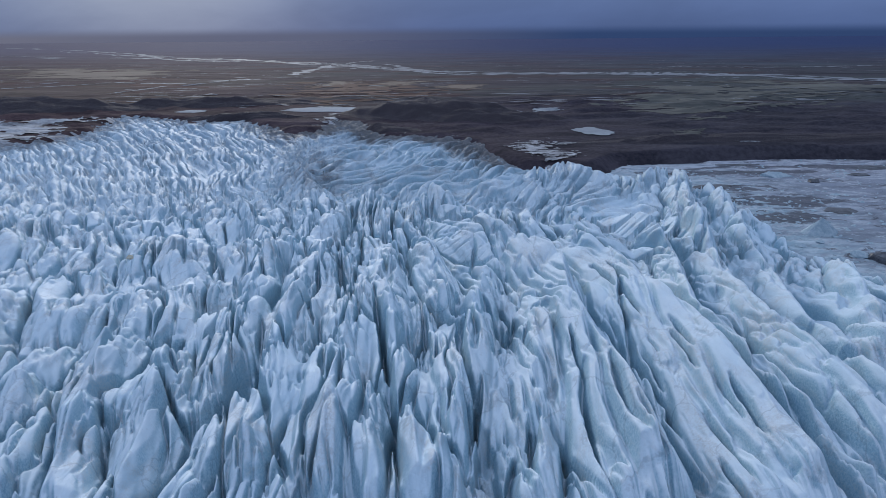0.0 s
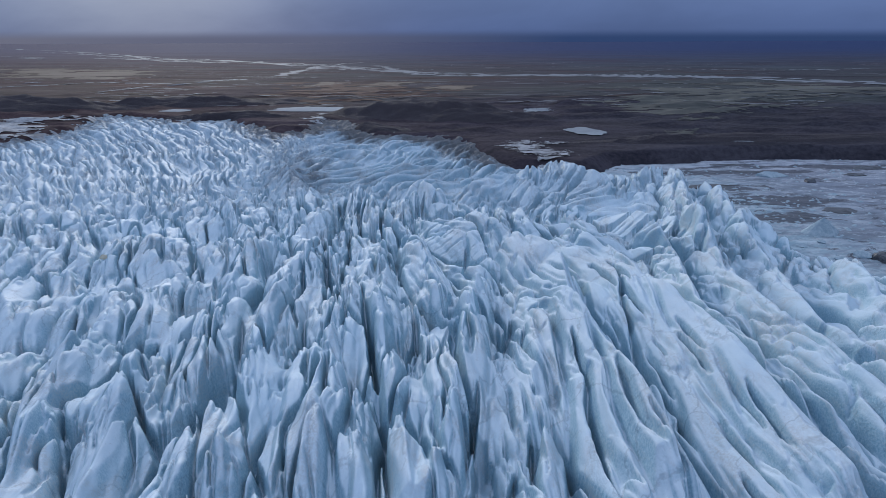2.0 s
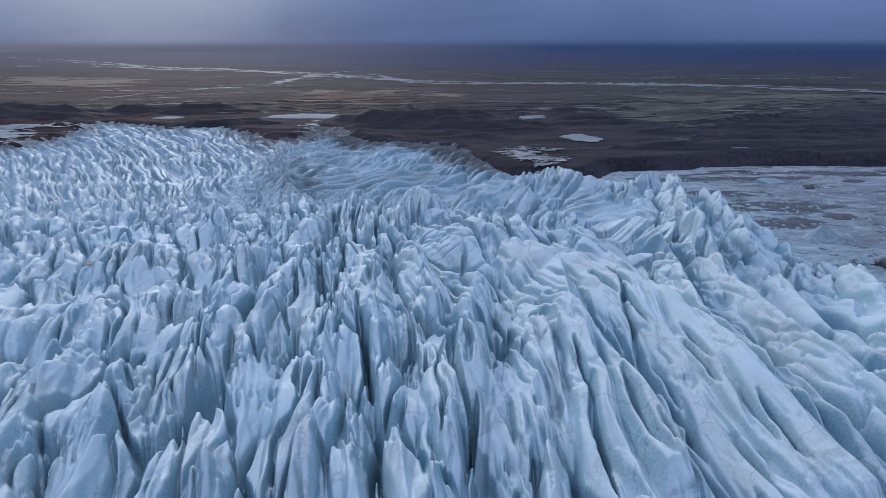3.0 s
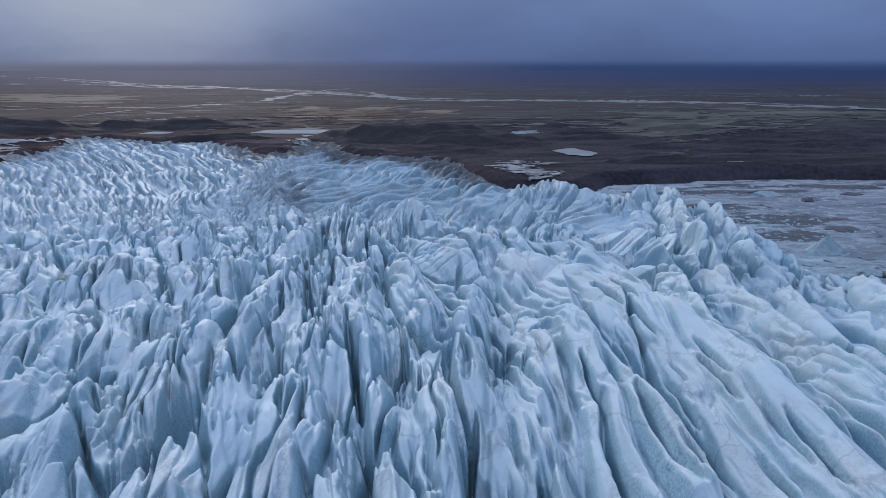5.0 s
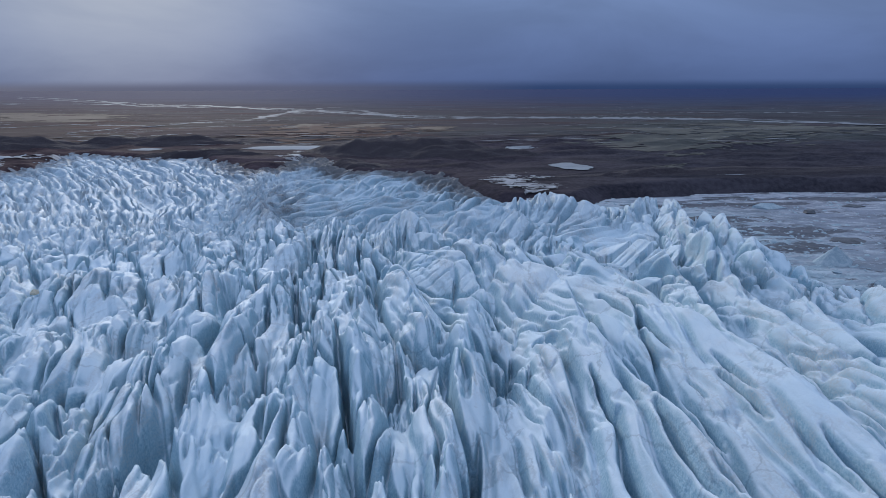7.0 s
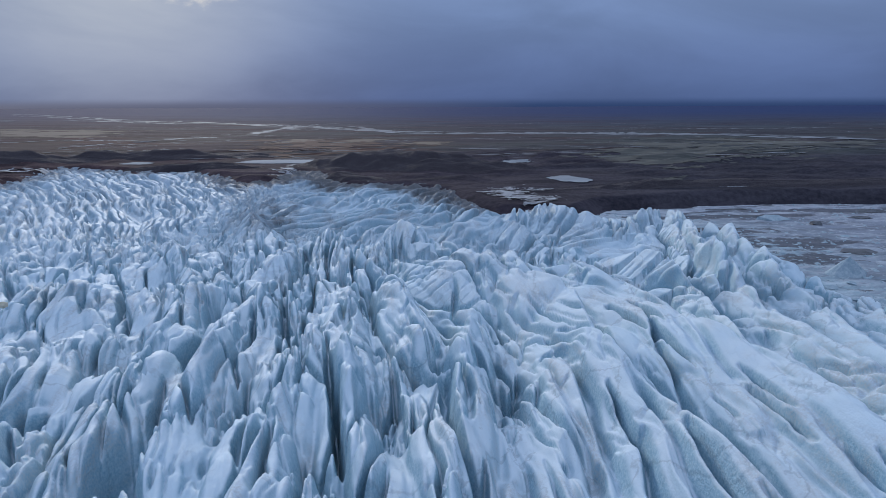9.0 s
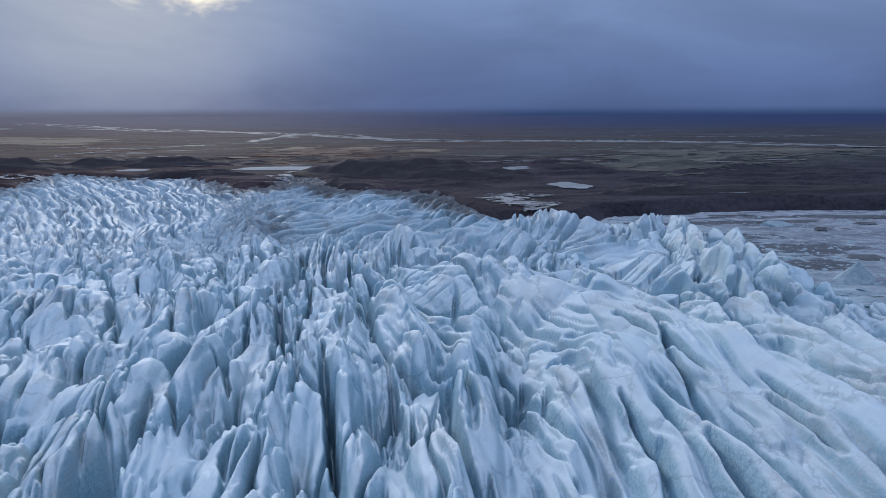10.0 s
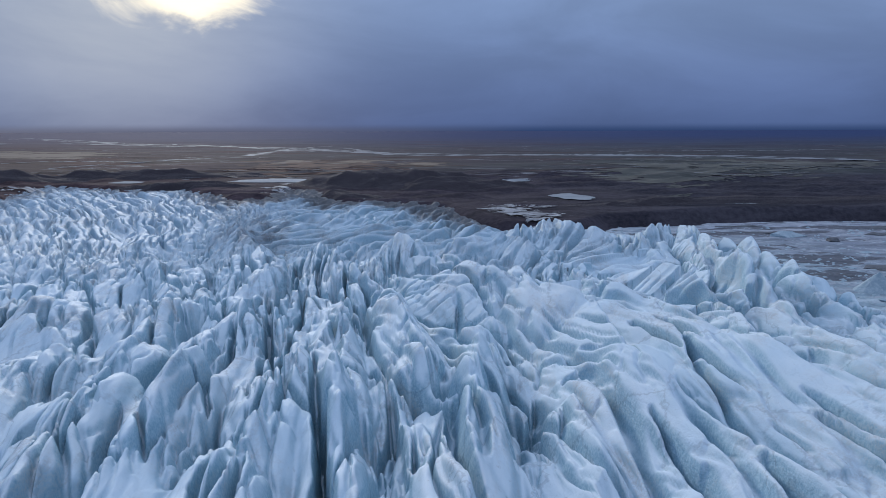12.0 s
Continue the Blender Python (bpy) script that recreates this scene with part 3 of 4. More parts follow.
    fold = fold - 8.0 * np.maximum(gape, 0.5) * np.clip(1 - trench / 2.0, 0, 1) - 5.5 * np.maximum(gape_2, 0.35) * np.clip(1 - groove / 1.1, 0, 1) + 0.4 * fractal(p / 3.0, q / 7, 37, 2)
    z = base + great + near + (fold * (1 - 0.75 * calm) - near) * far
    for points, width, depth in cuts():
        pts = np.array(points)
        lo, hi = pts.min(0) - width * 3, pts.max(0) + width * 3
        sel = (x > lo[0]) & (x < hi[0]) & (y > lo[1]) & (y < hi[1])
        if sel.any():
            d, share, side = line_distance(x[sel] + 0.8 * fray[sel], y[sel], points)
            w = width * np.clip(4 * share * (1 - share), 0, 1) ** 0.5 + 0.01
            z[sel] -= depth * (0.4 + 0.5 * gape_2[sel]) * np.clip(1 - d / w, 0, 1) ** 0.9
    # the margin: cliffs over the lagoon, a thinning edge on the moraine
    wet = step(60, 115, x + 0.12 * (y - 300))
    shore = edge + (6 - 3.5 * wet) * fractal(x / 25, y / 25, 48, 4)
    keep = step(-2, 6 + 30 * (1 - wet), shore)
    floor = -4.0 + 11.0 * (1 - wet)
    z = np.maximum(z, 2.5 + 0.25 * (z - 2.5))
    z = floor + (z - floor) * keep + 2.4 * (1 - wet) * (1 - keep) * fractal(x / 11, y / 8, 64, 4, 0.6)
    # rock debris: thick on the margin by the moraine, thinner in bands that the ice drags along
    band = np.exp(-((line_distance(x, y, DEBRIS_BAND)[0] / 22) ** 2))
    # the west term is no debris: it darkens far ice as slit shade would
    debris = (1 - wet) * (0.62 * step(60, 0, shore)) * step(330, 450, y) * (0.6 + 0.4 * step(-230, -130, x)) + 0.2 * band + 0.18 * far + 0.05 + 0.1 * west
    # west and folds: bare ice; then a distance darkening, and upper-east shading painted in
    bare_shade = west * (0.5 + 0.5 * step(520, 640, y)) + 0.45 * far + (0.22 * step(280, 420, y) + 0.4 * step(360, 420, y) * step(0, 60, x)) * (1 - far)
    return z, shore, debris, bare_shade


def whole_pieces(key):
    """Number the connected areas of equal key, with the slivers joined to their neighbours."""
    rows, cols = key.shape
    for _ in range(3):
        root, runs, above = [], [], []

        def find(i):
            while root[i] != i:
                root[i] = root[root[i]]
                i = root[i]
            return i

        for r in range(rows):
            cut = np.r_[0, np.flatnonzero(np.diff(key[r])) + 1, cols]
            here = []
            k = 0
            for a, b in zip(cut[:-1].tolist(), cut[1:].tolist()):
                i = len(root)
                root.append(i)
                here.append((a, b, i, key[r, a]))
                while k < len(above) and above[k][1] <= a:
                    k += 1
                m = k
                while m < len(above) and above[m][0] < b:
                    if above[m][3] == key[r, a]:
                        root[find(above[m][2])] = find(i)
                    m += 1
            runs.append(here)
            above = here
        out = np.empty(key.shape)
        for r, here in enumerate(runs):
            for a, b, i, _ in here:
                out[r, a:b] = find(i) if key[r, a] > -1e8 else -1e9
        ids, back, count = np.unique(out, return_inverse=True, return_counts=True)
        small = (count < 400)[back].reshape(key.shape) & (out > -1e8)
        if not small.any():
            break
        for c in range(1, cols):
            out[:, c] = np.where(small[:, c] & (out[:, c - 1] > -1e8), out[:, c - 1], out[:, c])
        key = out
    return out


def make_glacier():
    # a grid that fans out along the flow, finer towards the upper field
    ys = np.r_[np.linspace(-420, 80, 170)[:-1], np.linspace(80**0.3, 880**0.3, 1080) ** (1 / 0.3)]
    us = np.r_[np.linspace(-190, -95, 230)[:-1], np.linspace(-95, 95, 830)[:-1], np.linspace(95, 165, 190)]
    spread = np.exp(0.0018 * (ys - 120)) + 0.004 * np.maximum(0, 40 - ys)
    x, y = (44 + (us[None, :] - 44) * spread[:, None]).astype(np.float32), np.repeat(ys[:, None], len(us), 1).astype(np.float32)
    z, shore, debris, bare_shade = glacier_height(x, y)
    # melt rounds the sharpest steps
    soft = (0.8 - 0.65 * step(190, 300, ys))[:, None]
    z[:, 1:-1] += soft * (0.25 * (z[:, :-2] + z[:, 2:]) - 0.5 * z[:, 1:-1])
    z[1:-1] += soft[1:-1] * (0.25 * (z[:-2] + z[2:]) - 0.5 * z[1:-1])
    verts = np.stack([x, y, z], -1)
    verts = verts.reshape(-1, 3)
    faces = grid_faces(*x.shape)
    # one part for each ridge, parted along the clefts
    cx, cy = x[:-1, :-1], y[:-1, :-1]
    u, v, p, q, far = flow_lines(cx, cy)
    strip, band = np.floor(u / 26), np.floor(p / 40)
    key = np.where(far < 0.5, strip * 100 + np.floor(v / 130 + hashed(strip, strip, 5)), 1e6 + band * 100 + np.floor(q / 150 + hashed(band, band, 6))).ravel()
    on = (shore.ravel()[faces].max(1) > -4)
    key = whole_pieces(np.where(on, key, -1e9).reshape(cx.shape)).ravel()
    glacier = tagged(new("glacier"), "crevassed blue-white glacier tongue with sharp ice ridges", "glacier")
    order = np.argsort(key, kind="stable")
    order = order[on[order]]
    for chunk in np.split(order, np.flatnonzero(np.diff(key[order])) + 1):
        f = faces[chunk]
        used, local = np.unique(f, return_inverse=True)
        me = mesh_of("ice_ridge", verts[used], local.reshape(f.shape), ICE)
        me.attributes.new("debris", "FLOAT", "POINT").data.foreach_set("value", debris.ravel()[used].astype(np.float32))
        me.attributes.new("bare_shade", "FLOAT", "POINT").data.foreach_set("value", bare_shade.ravel()[used].astype(np.float32))
        part("ice_ridge", me, glacier)


make_glacier()


# ---- moraine hills between the ice and the plain ----
def moraine(x0, y0, length, width, height, turn, seed):
    a, b = np.meshgrid(np.linspace(-1, 1, 60), np.linspace(-1, 1, 36))
    ca, sa = math.cos(turn), math.sin(turn)
    px, py = a * length / 2, b * width / 2
    x, y = x0 + px * ca - py * sa, y0 + px * sa + py * ca
    r = np.clip(1 - (a**2 + b**2) + 0.25 * fractal(a * 3, b * 2, seed, 3), 0, 1)
    z = ground_height(x, y) - 0.6 + height * r**1.3 * (1 + 0.12 * fractal(x / 40, y / 30, seed + 1, 4))
    ob = new("moraine_hill", mesh_of("moraine_hill", np.stack([x, y, z], -1).reshape(-1, 3), grid_faces(*x.shape), TILL))
    tagged(ob, "low rounded hill of black moraine gravel", "moraine", group="moraine hills by the ice front")


moraine(-15, 830, 230, 150, 16, -0.1, 101)
moraine(60, 770, 190, 70, 9, -0.1, 111)
moraine(-330, 960, 320, 90, 9, 0.05, 121)
moraine(-560, 900, 360, 120, 15, 0.1, 131)
moraine(-75, 700, 120, 45, 5, -0.3, 141)
moraine(330, 605, 460, 50, 5, 0.02, 151)
moraine(-240, 800, 160, 50, 7, 0.1, 161)
moraine(210, 600, 120, 40, 6, 0.1, 171)
moraine(-350, 655, 50, 70, 7, 0.2, 181)


# ---- ponds, streams and fields of the plain ----
def pond(x0, y0, length, width, turn, seed, label):
    k = np.arange(48) / 48 * 2 * np.pi
    r = 1 + 0.22 * fractal(np.cos(k) * 1.5 + 7, np.sin(k) * 1.5, seed, 3)
    rings = np.array([0.0, 0.5, 0.85, 1.0])
    a, b = (rings[:, None] * r * np.cos(k)) * length / 2, (rings[:, None] * r * np.sin(k)) * width / 2
    x, y = x0 + a * math.cos(turn) - b * math.sin(turn), y0 + a * math.sin(turn) + b * math.cos(turn)
    z = np.full(x.shape, float(np.max(ground_height(x, y))) + 0.35)
    z[-1] -= 0.3
    f = [(i * 48 + j, i * 48 + (j + 1) % 48, (i + 1) * 48 + (j + 1) % 48, (i + 1) * 48 + j) for i in range(3) for j in range(48)]
    ob = new("pond", mesh_of("pond", np.stack([x, y, z], -1).reshape(-1, 3), f, WATER_ICE))
    tagged(ob, label, "pond", kind="structure")


pond(-150, 872, 125, 52, -0.05, 201, "pale frozen meltwater pond among black moraine")
pond(-325, 868, 38, 30, 0.0, 202, "small pale frozen pond on dark gravel")
pond(152, 664, 34, 56, 0.2, 203, "pale blue-grey frozen pond on black gravel")


def ribbon(name, points, width, mat, label, category, seed, wander=0.0, count=120):
    """A strip that lies on the plain along a line, of uneven width."""
    pts = np.array(points, float)
    run = np.r_[0, np.cumsum(np.hypot(*np.diff(pts, axis=0).T))]
    s = np.linspace(0, run[-1], count)
    x, y = np.interp(s, run, pts[:, 0]), np.interp(s, run, pts[:, 1])
    tx, ty = np.gradient(x), np.gradient(y)
    ln = np.hypot(tx, ty)
    nx, ny = -ty / ln, tx / ln
    off = wander * fractal(s / (run[-1] / 9), 0 * s + seed, seed, 4, 0.6)
    w = width * (0.08 + np.clip(0.75 + 1.3 * fractal(s / (run[-1] / 30), 0 * s + 3.3, seed + 5, 3), 0, 2)) / 2
    w[0] = w[-1] = width * 0.03
    xs = np.stack([x + nx * (off + w), x + nx * (off - w)], 1)
    ys = np.stack([y + ny * (off + w), y + ny * (off - w)], 1)
    z = ground_height(xs, ys).max(1, keepdims=True) + 0.5 + 0 * xs
    ob = new(name, mesh_of(name, np.stack([xs, ys, z], -1).reshape(-1, 3), grid_faces(count, 2), mat))
    return tagged(ob, label, category, kind="structure")


BRAID = "pale braided river of silty meltwater"
for seed, width, wander, points in [
    (301, 25, 30, [(-2530, 3944), (-2255, 3806), (-1773, 3415), (-1375, 3029), (-954, 2562), (-716, 2399), (-471, 2178), (-328, 2014)]),
    (302, 19, 40, [(-1890, 3373), (-1273, 2854), (-1005, 2529), (-704, 2358), (-373, 2134)]),
    (312, 23, 40, [(-1402, 2927), (-1041, 2620), (-706, 2434), (-524, 2254)]),
    (320, 36, 20, [(-1283, 2651), (-1119, 2588), (-877, 2380), (-713, 2283), (-467, 2205), (-322, 2137)]),
    (321, 23, 15, [(-352, 1599), (-341, 1779), (-328, 2063), (-212, 1920), (-124, 1793), (-33, 1628), (72, 1572)]),
    (322, 19, 15, [(-159, 2053), (-89, 1820), (-20, 1627)]),
    (323, 25, 30, [(-446, 2145), (-286, 2061), (-146, 1884)]),
    (303, 28, 10, [(-328, 1914), (-258, 1930), (-123, 1831), (-2, 1693), (161, 1626), (289, 1586), (504, 1514), (697, 1469), (784, 1383), (852, 1294)]),
    (313, 43, 8, [(65, 1596), (326, 1555), (469, 1499), (665, 1443), (744, 1340), (817, 1265), (1100, 1190)]),
    (324, 43, 8, [(270, 1603), (484, 1555), (643, 1488)]),
    (304, 13, 18, [(-360, 1656), (-333, 1812), (-286, 2147), (-228, 2275)]),
    (305, 13, 14, [(-333, 1812), (-219, 1871), (-74, 1750), (52, 1619)]),
    (316, 21, 6, [(-1877, 2915), (-1684, 2831), (-1497, 2704)]),
    (325, 21, 6, [(-1609, 2727), (-1458, 2610)]),
    (306, 9, 0, [(-559, 1150), (-544, 1213), (-528, 1284)]),
    (307, 22, 5, [(-467, 1379), (-454, 1434), (-428, 1451), (-390, 1465)]),
    (308, 12, 4, [(-829, 1267), (-754, 1323), (-681, 1403), (-505, 1338)]),
    (326, 14, 4, [(-494, 1298), (-475, 1345)]),
    (327, 16, 4, [(-816, 1383), (-803, 1418)]),
    (309, 8, 2, [(-408, 1106), (-368, 1104)]),
    (310, 13, 20, [(604, 1823), (863, 1732), (1158, 1790)]),
]:
    ribbon("river", points, width, RIVER, BRAID, "river", seed, wander, 220)


def field(points, mat, label, seed, name="field", category="field", lift=0.3, holes=0.0):
    """A thin patch of one cover on the plain, with ragged borders and gaps."""
    pts = np.array(points, float)
    lo, hi = pts.min(0), pts.max(0)
    size = (hi - lo).max()
    lo, hi = lo - 0.1 * size, hi + 0.1 * size
    cols, rows = (np.clip((hi - lo) / size * 150, 50, 150)).astype(int)
    x, y = np.meshgrid(np.linspace(lo[0], hi[0], cols), np.linspace(lo[1], hi[1], rows))
    small = min(*(hi - lo))
    depth = inside(x, y, points) + small * 0.16 * fractal(x / small * 3, y / small * 6, seed, 4, 0.65)
    depth = depth - holes * small * np.maximum(0, fractal(x / small * 5, y / small * 12, seed + 3, 4, 0.7))
    f = grid_faces(rows, cols)
    f = f[depth.ravel()[f].min(1) > 0]
    z = ground_height(x, y) + lift
    used, local = np.unique(f, return_inverse=True)
    ob = new(name, mesh_of(name, np.stack([x, y, z], -1).reshape(-1, 3)[used], local.reshape(f.shape), mat))
    tagged(ob, label, category, kind="structure")


field([(-1297, 2003), (-982, 1904), (-719, 1920), (-669, 1636), (-731, 1456), (-980, 1504)], STRAW, "wide straw-coloured grass flat", 401, lift=0.45, holes=0.3)
field([(-246, 1242), (-223, 1395), (-170, 1358), (-194, 1276)], STRAW, "small dry grass field", 402, lift=0.45, holes=0.1)
field([(-150, 1195), (-115, 1352), (-25, 1387), (-65, 1274)], STRAW, "small dry grass field", 403, lift=0.45, holes=0.1)
field([(-22, 1217), (20, 1279), (78, 1258), (67, 1173)], STRAW, "small dry grass field", 404, lift=0.45, holes=0.1)
field([(399, 1213), (583, 1350), (769, 1191), (900, 1130), (741, 1062), (525, 941), (336, 870), (265, 984)], OLIVE, "wide grey-green mossy flat", 405, lift=0.45, holes=0.3)
field([(84, 808), (82, 828), (106, 824), (108, 806)], WATER_ICE, "small pale frozen pool on dark gravel", 431, "pond", "pond", 0.5, 0.2)
field([(117, 845), (119, 875), (150, 872), (152, 848)], WATER_ICE, "small pale frozen pool on dark gravel", 432, "pond", "pond", 0.5, 0.2)
field([(258, 585), (262, 600), (282, 594), (280, 580)], WATER_ICE, "small pale frozen pool on dark gravel", 433, "pond", "pond", 0.5, 0.2)
field([(209, 591), (230, 663), (262, 661), (255, 600)], OLIVE, "patch of pale grass ribs on dark gravel", 407, lift=0.45, holes=0.5)
field([(-288, 1334), (-107, 1375), (25, 1236), (-30, 1001), (-136, 944), (-252, 1013)], RUST, "rusty brown heath beside the moraine", 408, "heath", "heath", 0.45, 0.5)
field([(200, 846), (358, 1068), (513, 909), (342, 777)], OLIVE, "wide grey-green mossy flat", 406, lift=0.45, holes=0.3)
field([(-518, 780), (-472, 792), (-419, 820), (-393, 781), (-414, 735), (-360, 665), (-358, 591), (-359, 529), (-421, 520), (-600, 756)], SNOW, "dirty snow-covered frozen pool beside the ice", 411, "snow_patch", "snow patch", 0.8, 0.45)
field([(58, 572), (68, 600), (94, 606), (100, 562), (110, 524), (86, 505), (64, 543)], SNOW, "gritty snow patch at the foot of the glacier", 412, "snow_patch", "snow patch", 1.3, 0.4)
field([(93, 589), (112, 600), (123, 596), (110, 585)], SNOW, "small snow patch on black till", 413, "snow_patch", "snow patch", 0.8, 0.45)
field([(-137, 726), (-141, 800), (-133, 828), (-120, 773), (-89, 732), (-110, 706)], SNOW, "gritty snow patch on dark moraine", 414, "snow_patch", "snow patch", 0.8, 0.45)
field([(-279, 749), (-240, 737), (-210, 722), (-230, 706), (-261, 707)], SNOW, "gritty snow patch at the foot of the glacier", 415, "snow_patch", "snow patch", 0.8, 0.45)


def puddles():
    """Countless small melt pools and snow streaks on the plain."""
    rng = np.random.default_rng(7)
    verts, faces = [], []
    for _ in range(1300):
        y0 = 900 + 1300 * rng.random() ** 1.3
        x0 = (rng.random() * 1.7 - 0.95) * y0
        if fractal(np.array([x0 / 260]), np.array([y0 / 160]), 77, 3)[0] < -0.05:
            continue
        ln, wd, turn = 4 + 30 * rng.random() ** 3, 1.0 + 2.6 * rng.random() ** 2, rng.normal(0, 0.2)
        k = np.arange(14) / 14 * 2 * np.pi
        r = 1 + 0.35 * fractal(np.cos(k) + x0, np.sin(k) + y0, 78, 3)
        a, b = r * np.cos(k) * ln, r * np.sin(k) * wd
        x, y = x0 + a * math.cos(turn) - b * math.sin(turn), y0 + a * math.sin(turn) + b * math.cos(turn)
        z = ground_height(x, y).max() + 0.3
        n = len(verts)
        verts += [(x0, y0, z)] + [(i, j, z) for i, j in zip(x, y)]
        faces += [(n, n + 1 + i, n + 1 + (i + 1) % 14) for i in range(14)]
    ob = new("puddles", mesh_of("puddles", verts, faces, RIVER))
    tagged(ob, "many small pale melt pools scattered over the plain", "puddle", kind="stuff")


puddles()


# ---- ice and rubble in the lagoon ----
def lump(seed, flat=0.5, points=26):
    """A broken block of ice or rock: a faceted lump about 1 m across, sunk a little."""
    rng = np.random.default_rng(seed)
    bm = bmesh.new()
    for _ in range(points):
        d = rng.normal(size=3)
        d /= np.linalg.norm(d)
        top = 1.0 + 0.5 * rng.random() * max(0, d[2])
        bm.verts.new((d[0] * 0.5 * (0.8 + 0.4 * rng.random()), d[1] * 0.5 * (0.8 + 0.4 * rng.random()), d[2] * 0.5 * flat * top))
    hull = bmesh.ops.convex_hull(bm, input=bm.verts)
    bmesh.ops.delete(bm, geom=[v for v in bm.verts if not v.link_faces], context="VERTS")
    bmesh.ops.subdivide_edges(bm, edges=bm.edges[:], cuts=2, use_grid_fill=True)
    for v in bm.verts:
        v.co += 0.05 * noise.noise_vector(v.co * 4 + Vector((seed, 0, 0)))
    me = bpy.data.meshes.new("lump")
    bm.to_mesh(me)
    bm.free()
    return me


def crag(seed):
    """A leaning pyramid of ice about 1 m across, with broken faces."""
    rng = np.random.default_rng(seed)
    bm = bmesh.new()
    for k in range(9):
        a = k / 9 * 2 * math.pi
        bm.verts.new((0.55 * math.cos(a) * (0.8 + 0.4 * rng.random()), 0.5 * math.sin(a) * (0.8 + 0.4 * rng.random()), 0))
        bm.verts.new((0.04 + 0.3 * math.cos(a) * (0.7 + 0.5 * rng.random()), 0.25 * math.sin(a), 0.3 + 0.25 * rng.random()))
    for k in range(3):
        bm.verts.new((0.02 + 0.07 * k, 0.03 * k, 0.95 - 0.14 * k * k))
    bmesh.ops.convex_hull(bm, input=bm.verts)
    bmesh.ops.delete(bm, geom=[v for v in bm.verts if not v.link_faces], context="VERTS")
    bmesh.ops.subdivide_edges(bm, edges=bm.edges[:], cuts=2, use_grid_fill=True)
    for v in bm.verts:
        v.co += 0.04 * noise.noise_vector(v.co * 5 + Vector((seed, 0, 0)))
    me = bpy.data.meshes.new("crag")
    bm.to_mesh(me)
    bm.free()
    return me


def block(name, me, mat, x, y, z, sx, sy, sz, turn, label, category, group=""):
    if not me.materials:
        me.materials.append(mat)
    ob = new(name, me)
    ob.matrix_basis = pose(x, y, z, 0, 0, turn) @ Matrix.Diagonal((sx, sy, sz, 1))
    return tagged(ob, label, category, group)


block("iceberg", crag(601), BERG, 205, 341, -0.4, 19, 15, 9.5, 10, "turquoise-white pyramid-shaped iceberg frozen into grey lagoon ice", "iceberg")
block("iceberg", lump(602, 0.8), BERG, 250, 487, 0.0, 26, 14, 7, 0, "low turquoise iceberg frozen into the lagoon", "iceberg")
block("iceberg", lump(603, 0.8), GRIT, 269, 466, 0.0, 9, 8, 6, 0, "small black gritty iceberg in the lagoon", "iceberg")
block("iceberg", lump(604, 0.5), GRIT, 243, 386, 0.0, 20, 16, 5, 0, "flat black debris-covered iceberg in the lagoon", "iceberg")
block("iceberg", lump(605, 0.5), GRIT, 170, 359, 0.0, 13, 10, 5, 0, "low black debris mound in the lagoon ice", "iceberg")
block("iceberg", lump(606, 0.4), GRIT, 190, 452, 0.0, 30, 16, 5, 10, "grey gritty ice mound in the lagoon", "iceberg")
block("iceberg", lump(607, 0.5), GRIT, 314, 488, 0.0, 16, 10, 5, 0, "dark debris-streaked iceberg in the lagoon", "iceberg")
block("iceberg", lump(608, 0.5), GRIT, 340, 512, 0.0, 30, 12, 5, -8, "dark debris-streaked iceberg in the lagoon", "iceberg")
block("iceberg", lump(609, 0.4), GRIT, 185, 368, 0.0, 34, 8, 3, 8, "long black debris ridge in the lagoon ice", "iceberg")
block("iceberg", lump(610, 0.4), GRIT, 206, 373, 0.0, 26, 7, 2.5, -6, "long black debris ridge in the lagoon ice", "iceberg")
block("iceberg", lump(611, 0.8), GRIT, 211, 296, 0.0, 16, 14, 10, 0, "black and turquoise iceberg by the ice front", "iceberg")
block("iceberg", lump(612, 0.8), BERG, 203, 302, 0.0, 9, 8, 6, 0, "small turquoise iceberg by the ice front", "iceberg")
block("iceberg", lump(613, 0.8), BERG, 171, 268, 0.0, 9, 8, 8, 0, "small turquoise iceberg by the ice front", "iceberg")
block("iceberg", lump(614, 0.4), GRIT, 203, 455, 0.0, 24, 6, 3, 0, "long black debris ridge in the lagoon ice", "iceberg")
block("iceberg", lump(615, 0.4), GRIT, 240, 502, 0.0, 30, 7, 3, 0, "long black debris ridge in the lagoon ice", "iceberg")
block("iceberg", lump(616, 0.4), GRIT, 239, 531, 0.0, 40, 8, 4, 0, "long black debris ridge in the lagoon ice", "iceberg")

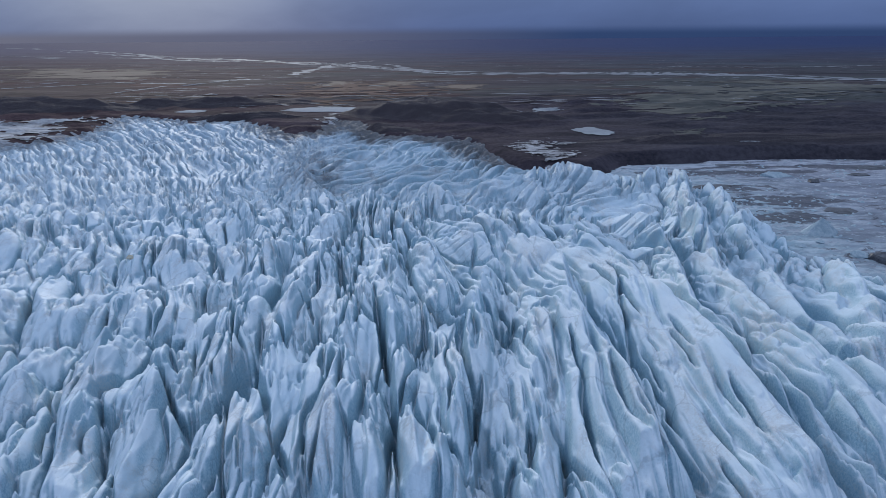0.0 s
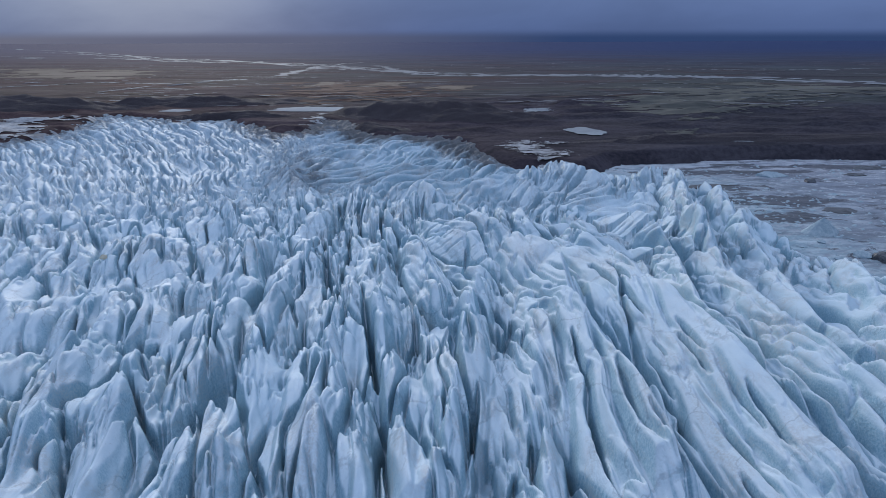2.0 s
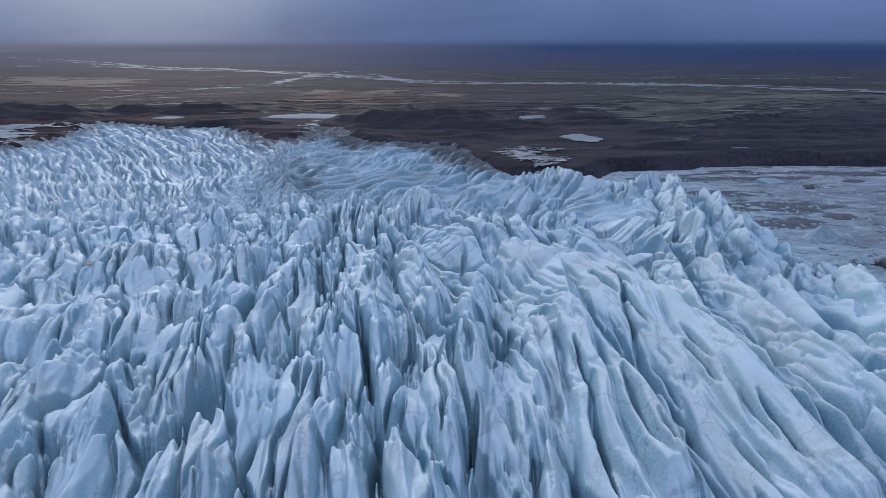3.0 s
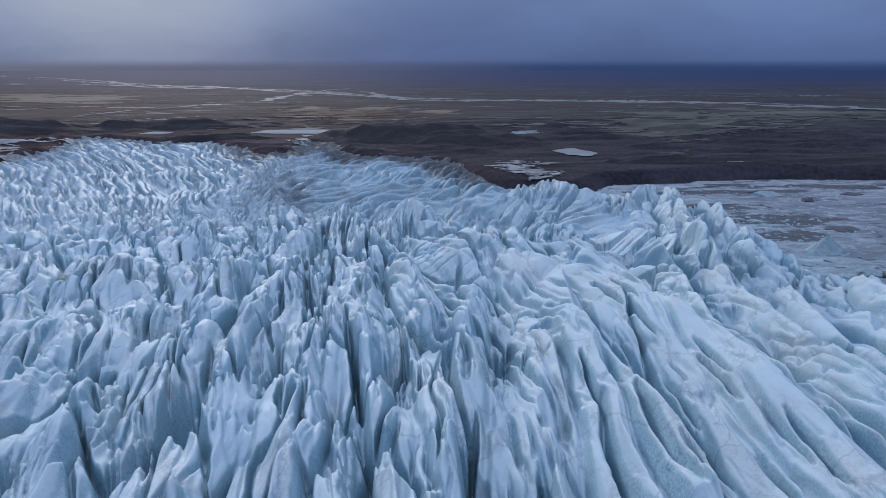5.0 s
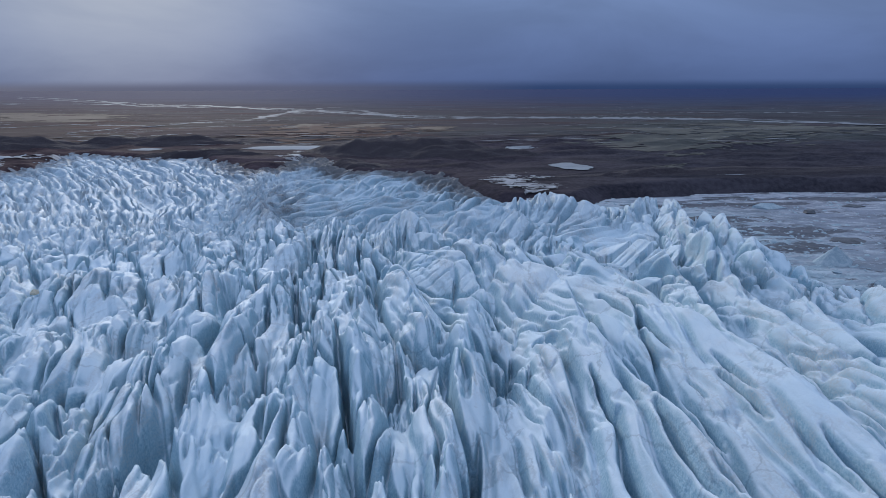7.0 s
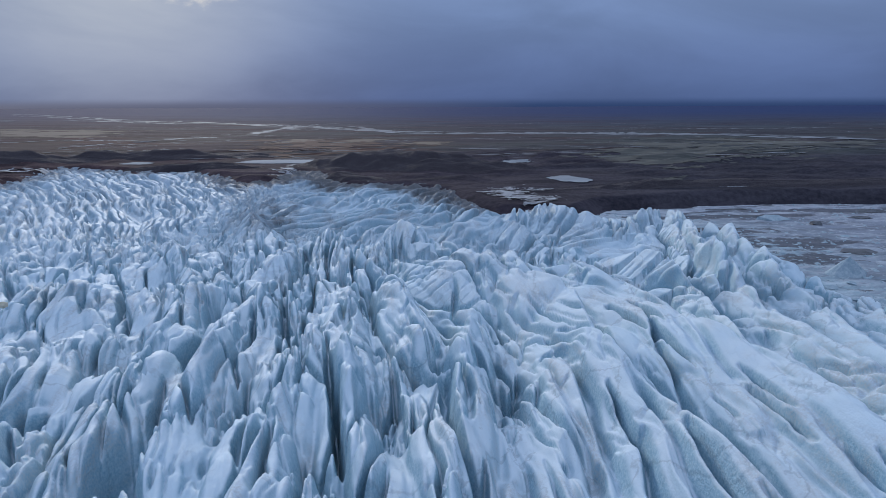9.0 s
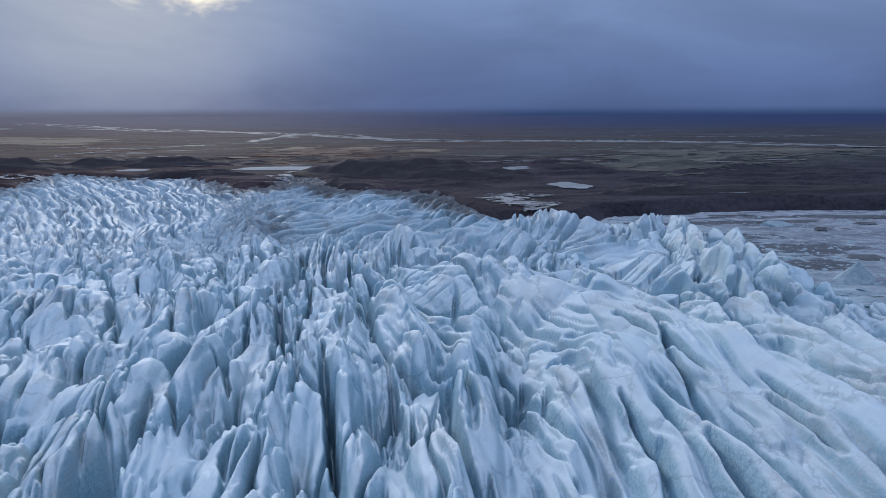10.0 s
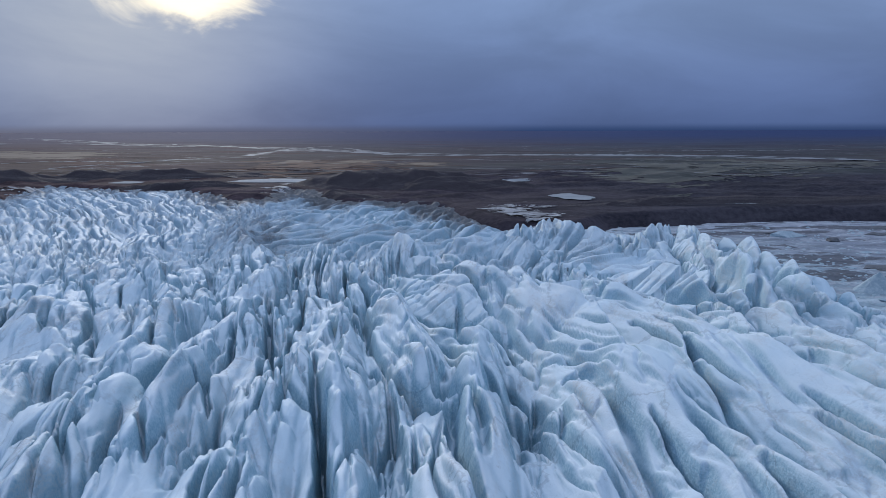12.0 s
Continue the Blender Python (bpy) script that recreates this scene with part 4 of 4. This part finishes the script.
block("snow_block", lump(640, 0.8), OCHRE, -128, 254, 19.5, 2.8, 2.3, 2.8, 20, "small ochre-stained block of old snow on the ice", "snow block")


def brash():
    """Floes packed along the ice front, thinning out over the lagoon."""
    rng = np.random.default_rng(11)
    kinds = [lump(500 + k, 0.35) for k in range(6)]
    made = 0
    while made < 240:
        x, y = 130 + 230 * rng.random(), 190 + 250 * rng.random()
        d = -float(inside(np.array([x]), np.array([y]), ICE_EDGE)[0])
        if d < 2 or rng.random() > math.exp(-d / 28):
            continue
        size = 1.6 + 5.5 * rng.random() ** 3
        block("ice_floe", kinds[made % 6], BERG, x, y, 0.1, size * (0.8 + 0.8 * rng.random()), size, size * (0.35 + 0.5 * rng.random()), 360 * rng.random(), "broken blue-white ice floe frozen into the lagoon", "ice floe", "floes along the ice front")
        made += 1


brash()


def slush():
    """Small ice rubble strewn over the frozen lagoon."""
    rng = np.random.default_rng(12)
    shape = np.array([(-0.5, -0.4, -0.2), (0.5, -0.3, -0.2), (0.35, 0.5, -0.2), (-0.4, 0.4, -0.2), (0.05, 0.0, 0.35)])
    tris = np.array([(0, 1, 4), (1, 2, 4), (2, 3, 4), (3, 0, 4)])
    verts, faces = [], []
    px, py = 130 + 470 * rng.random(7000), 180 + 370 * rng.random(7000)
    off, patch = -inside(px, py, ICE_EDGE), fractal(px / 60, py / 25, 79, 3)
    for k in range(7000):
        x, y = px[k], py[k]
        if patch[k] < (-0.35 if off[k] < 45 else 0.0 if k < 2600 else 9):
            continue
        size, turn = 0.8 + 2.2 * rng.random() ** 2, 6.3 * rng.random()
        c, s = math.cos(turn) * size, math.sin(turn) * size
        faces.append(tris + 5 * len(verts))
        verts.append(np.stack([x + shape[:, 0] * c * 1.6 - shape[:, 1] * s, y + shape[:, 0] * s * 1.6 + shape[:, 1] * c, 0.2 + shape[:, 2] * size * 0.8], 1))
    ob = new("ice_rubble", mesh_of("ice_rubble", np.concatenate(verts), np.concatenate(faces), BERG))
    tagged(ob, "small pale ice rubble strewn over the frozen lagoon", "ice rubble", kind="stuff")


slush()
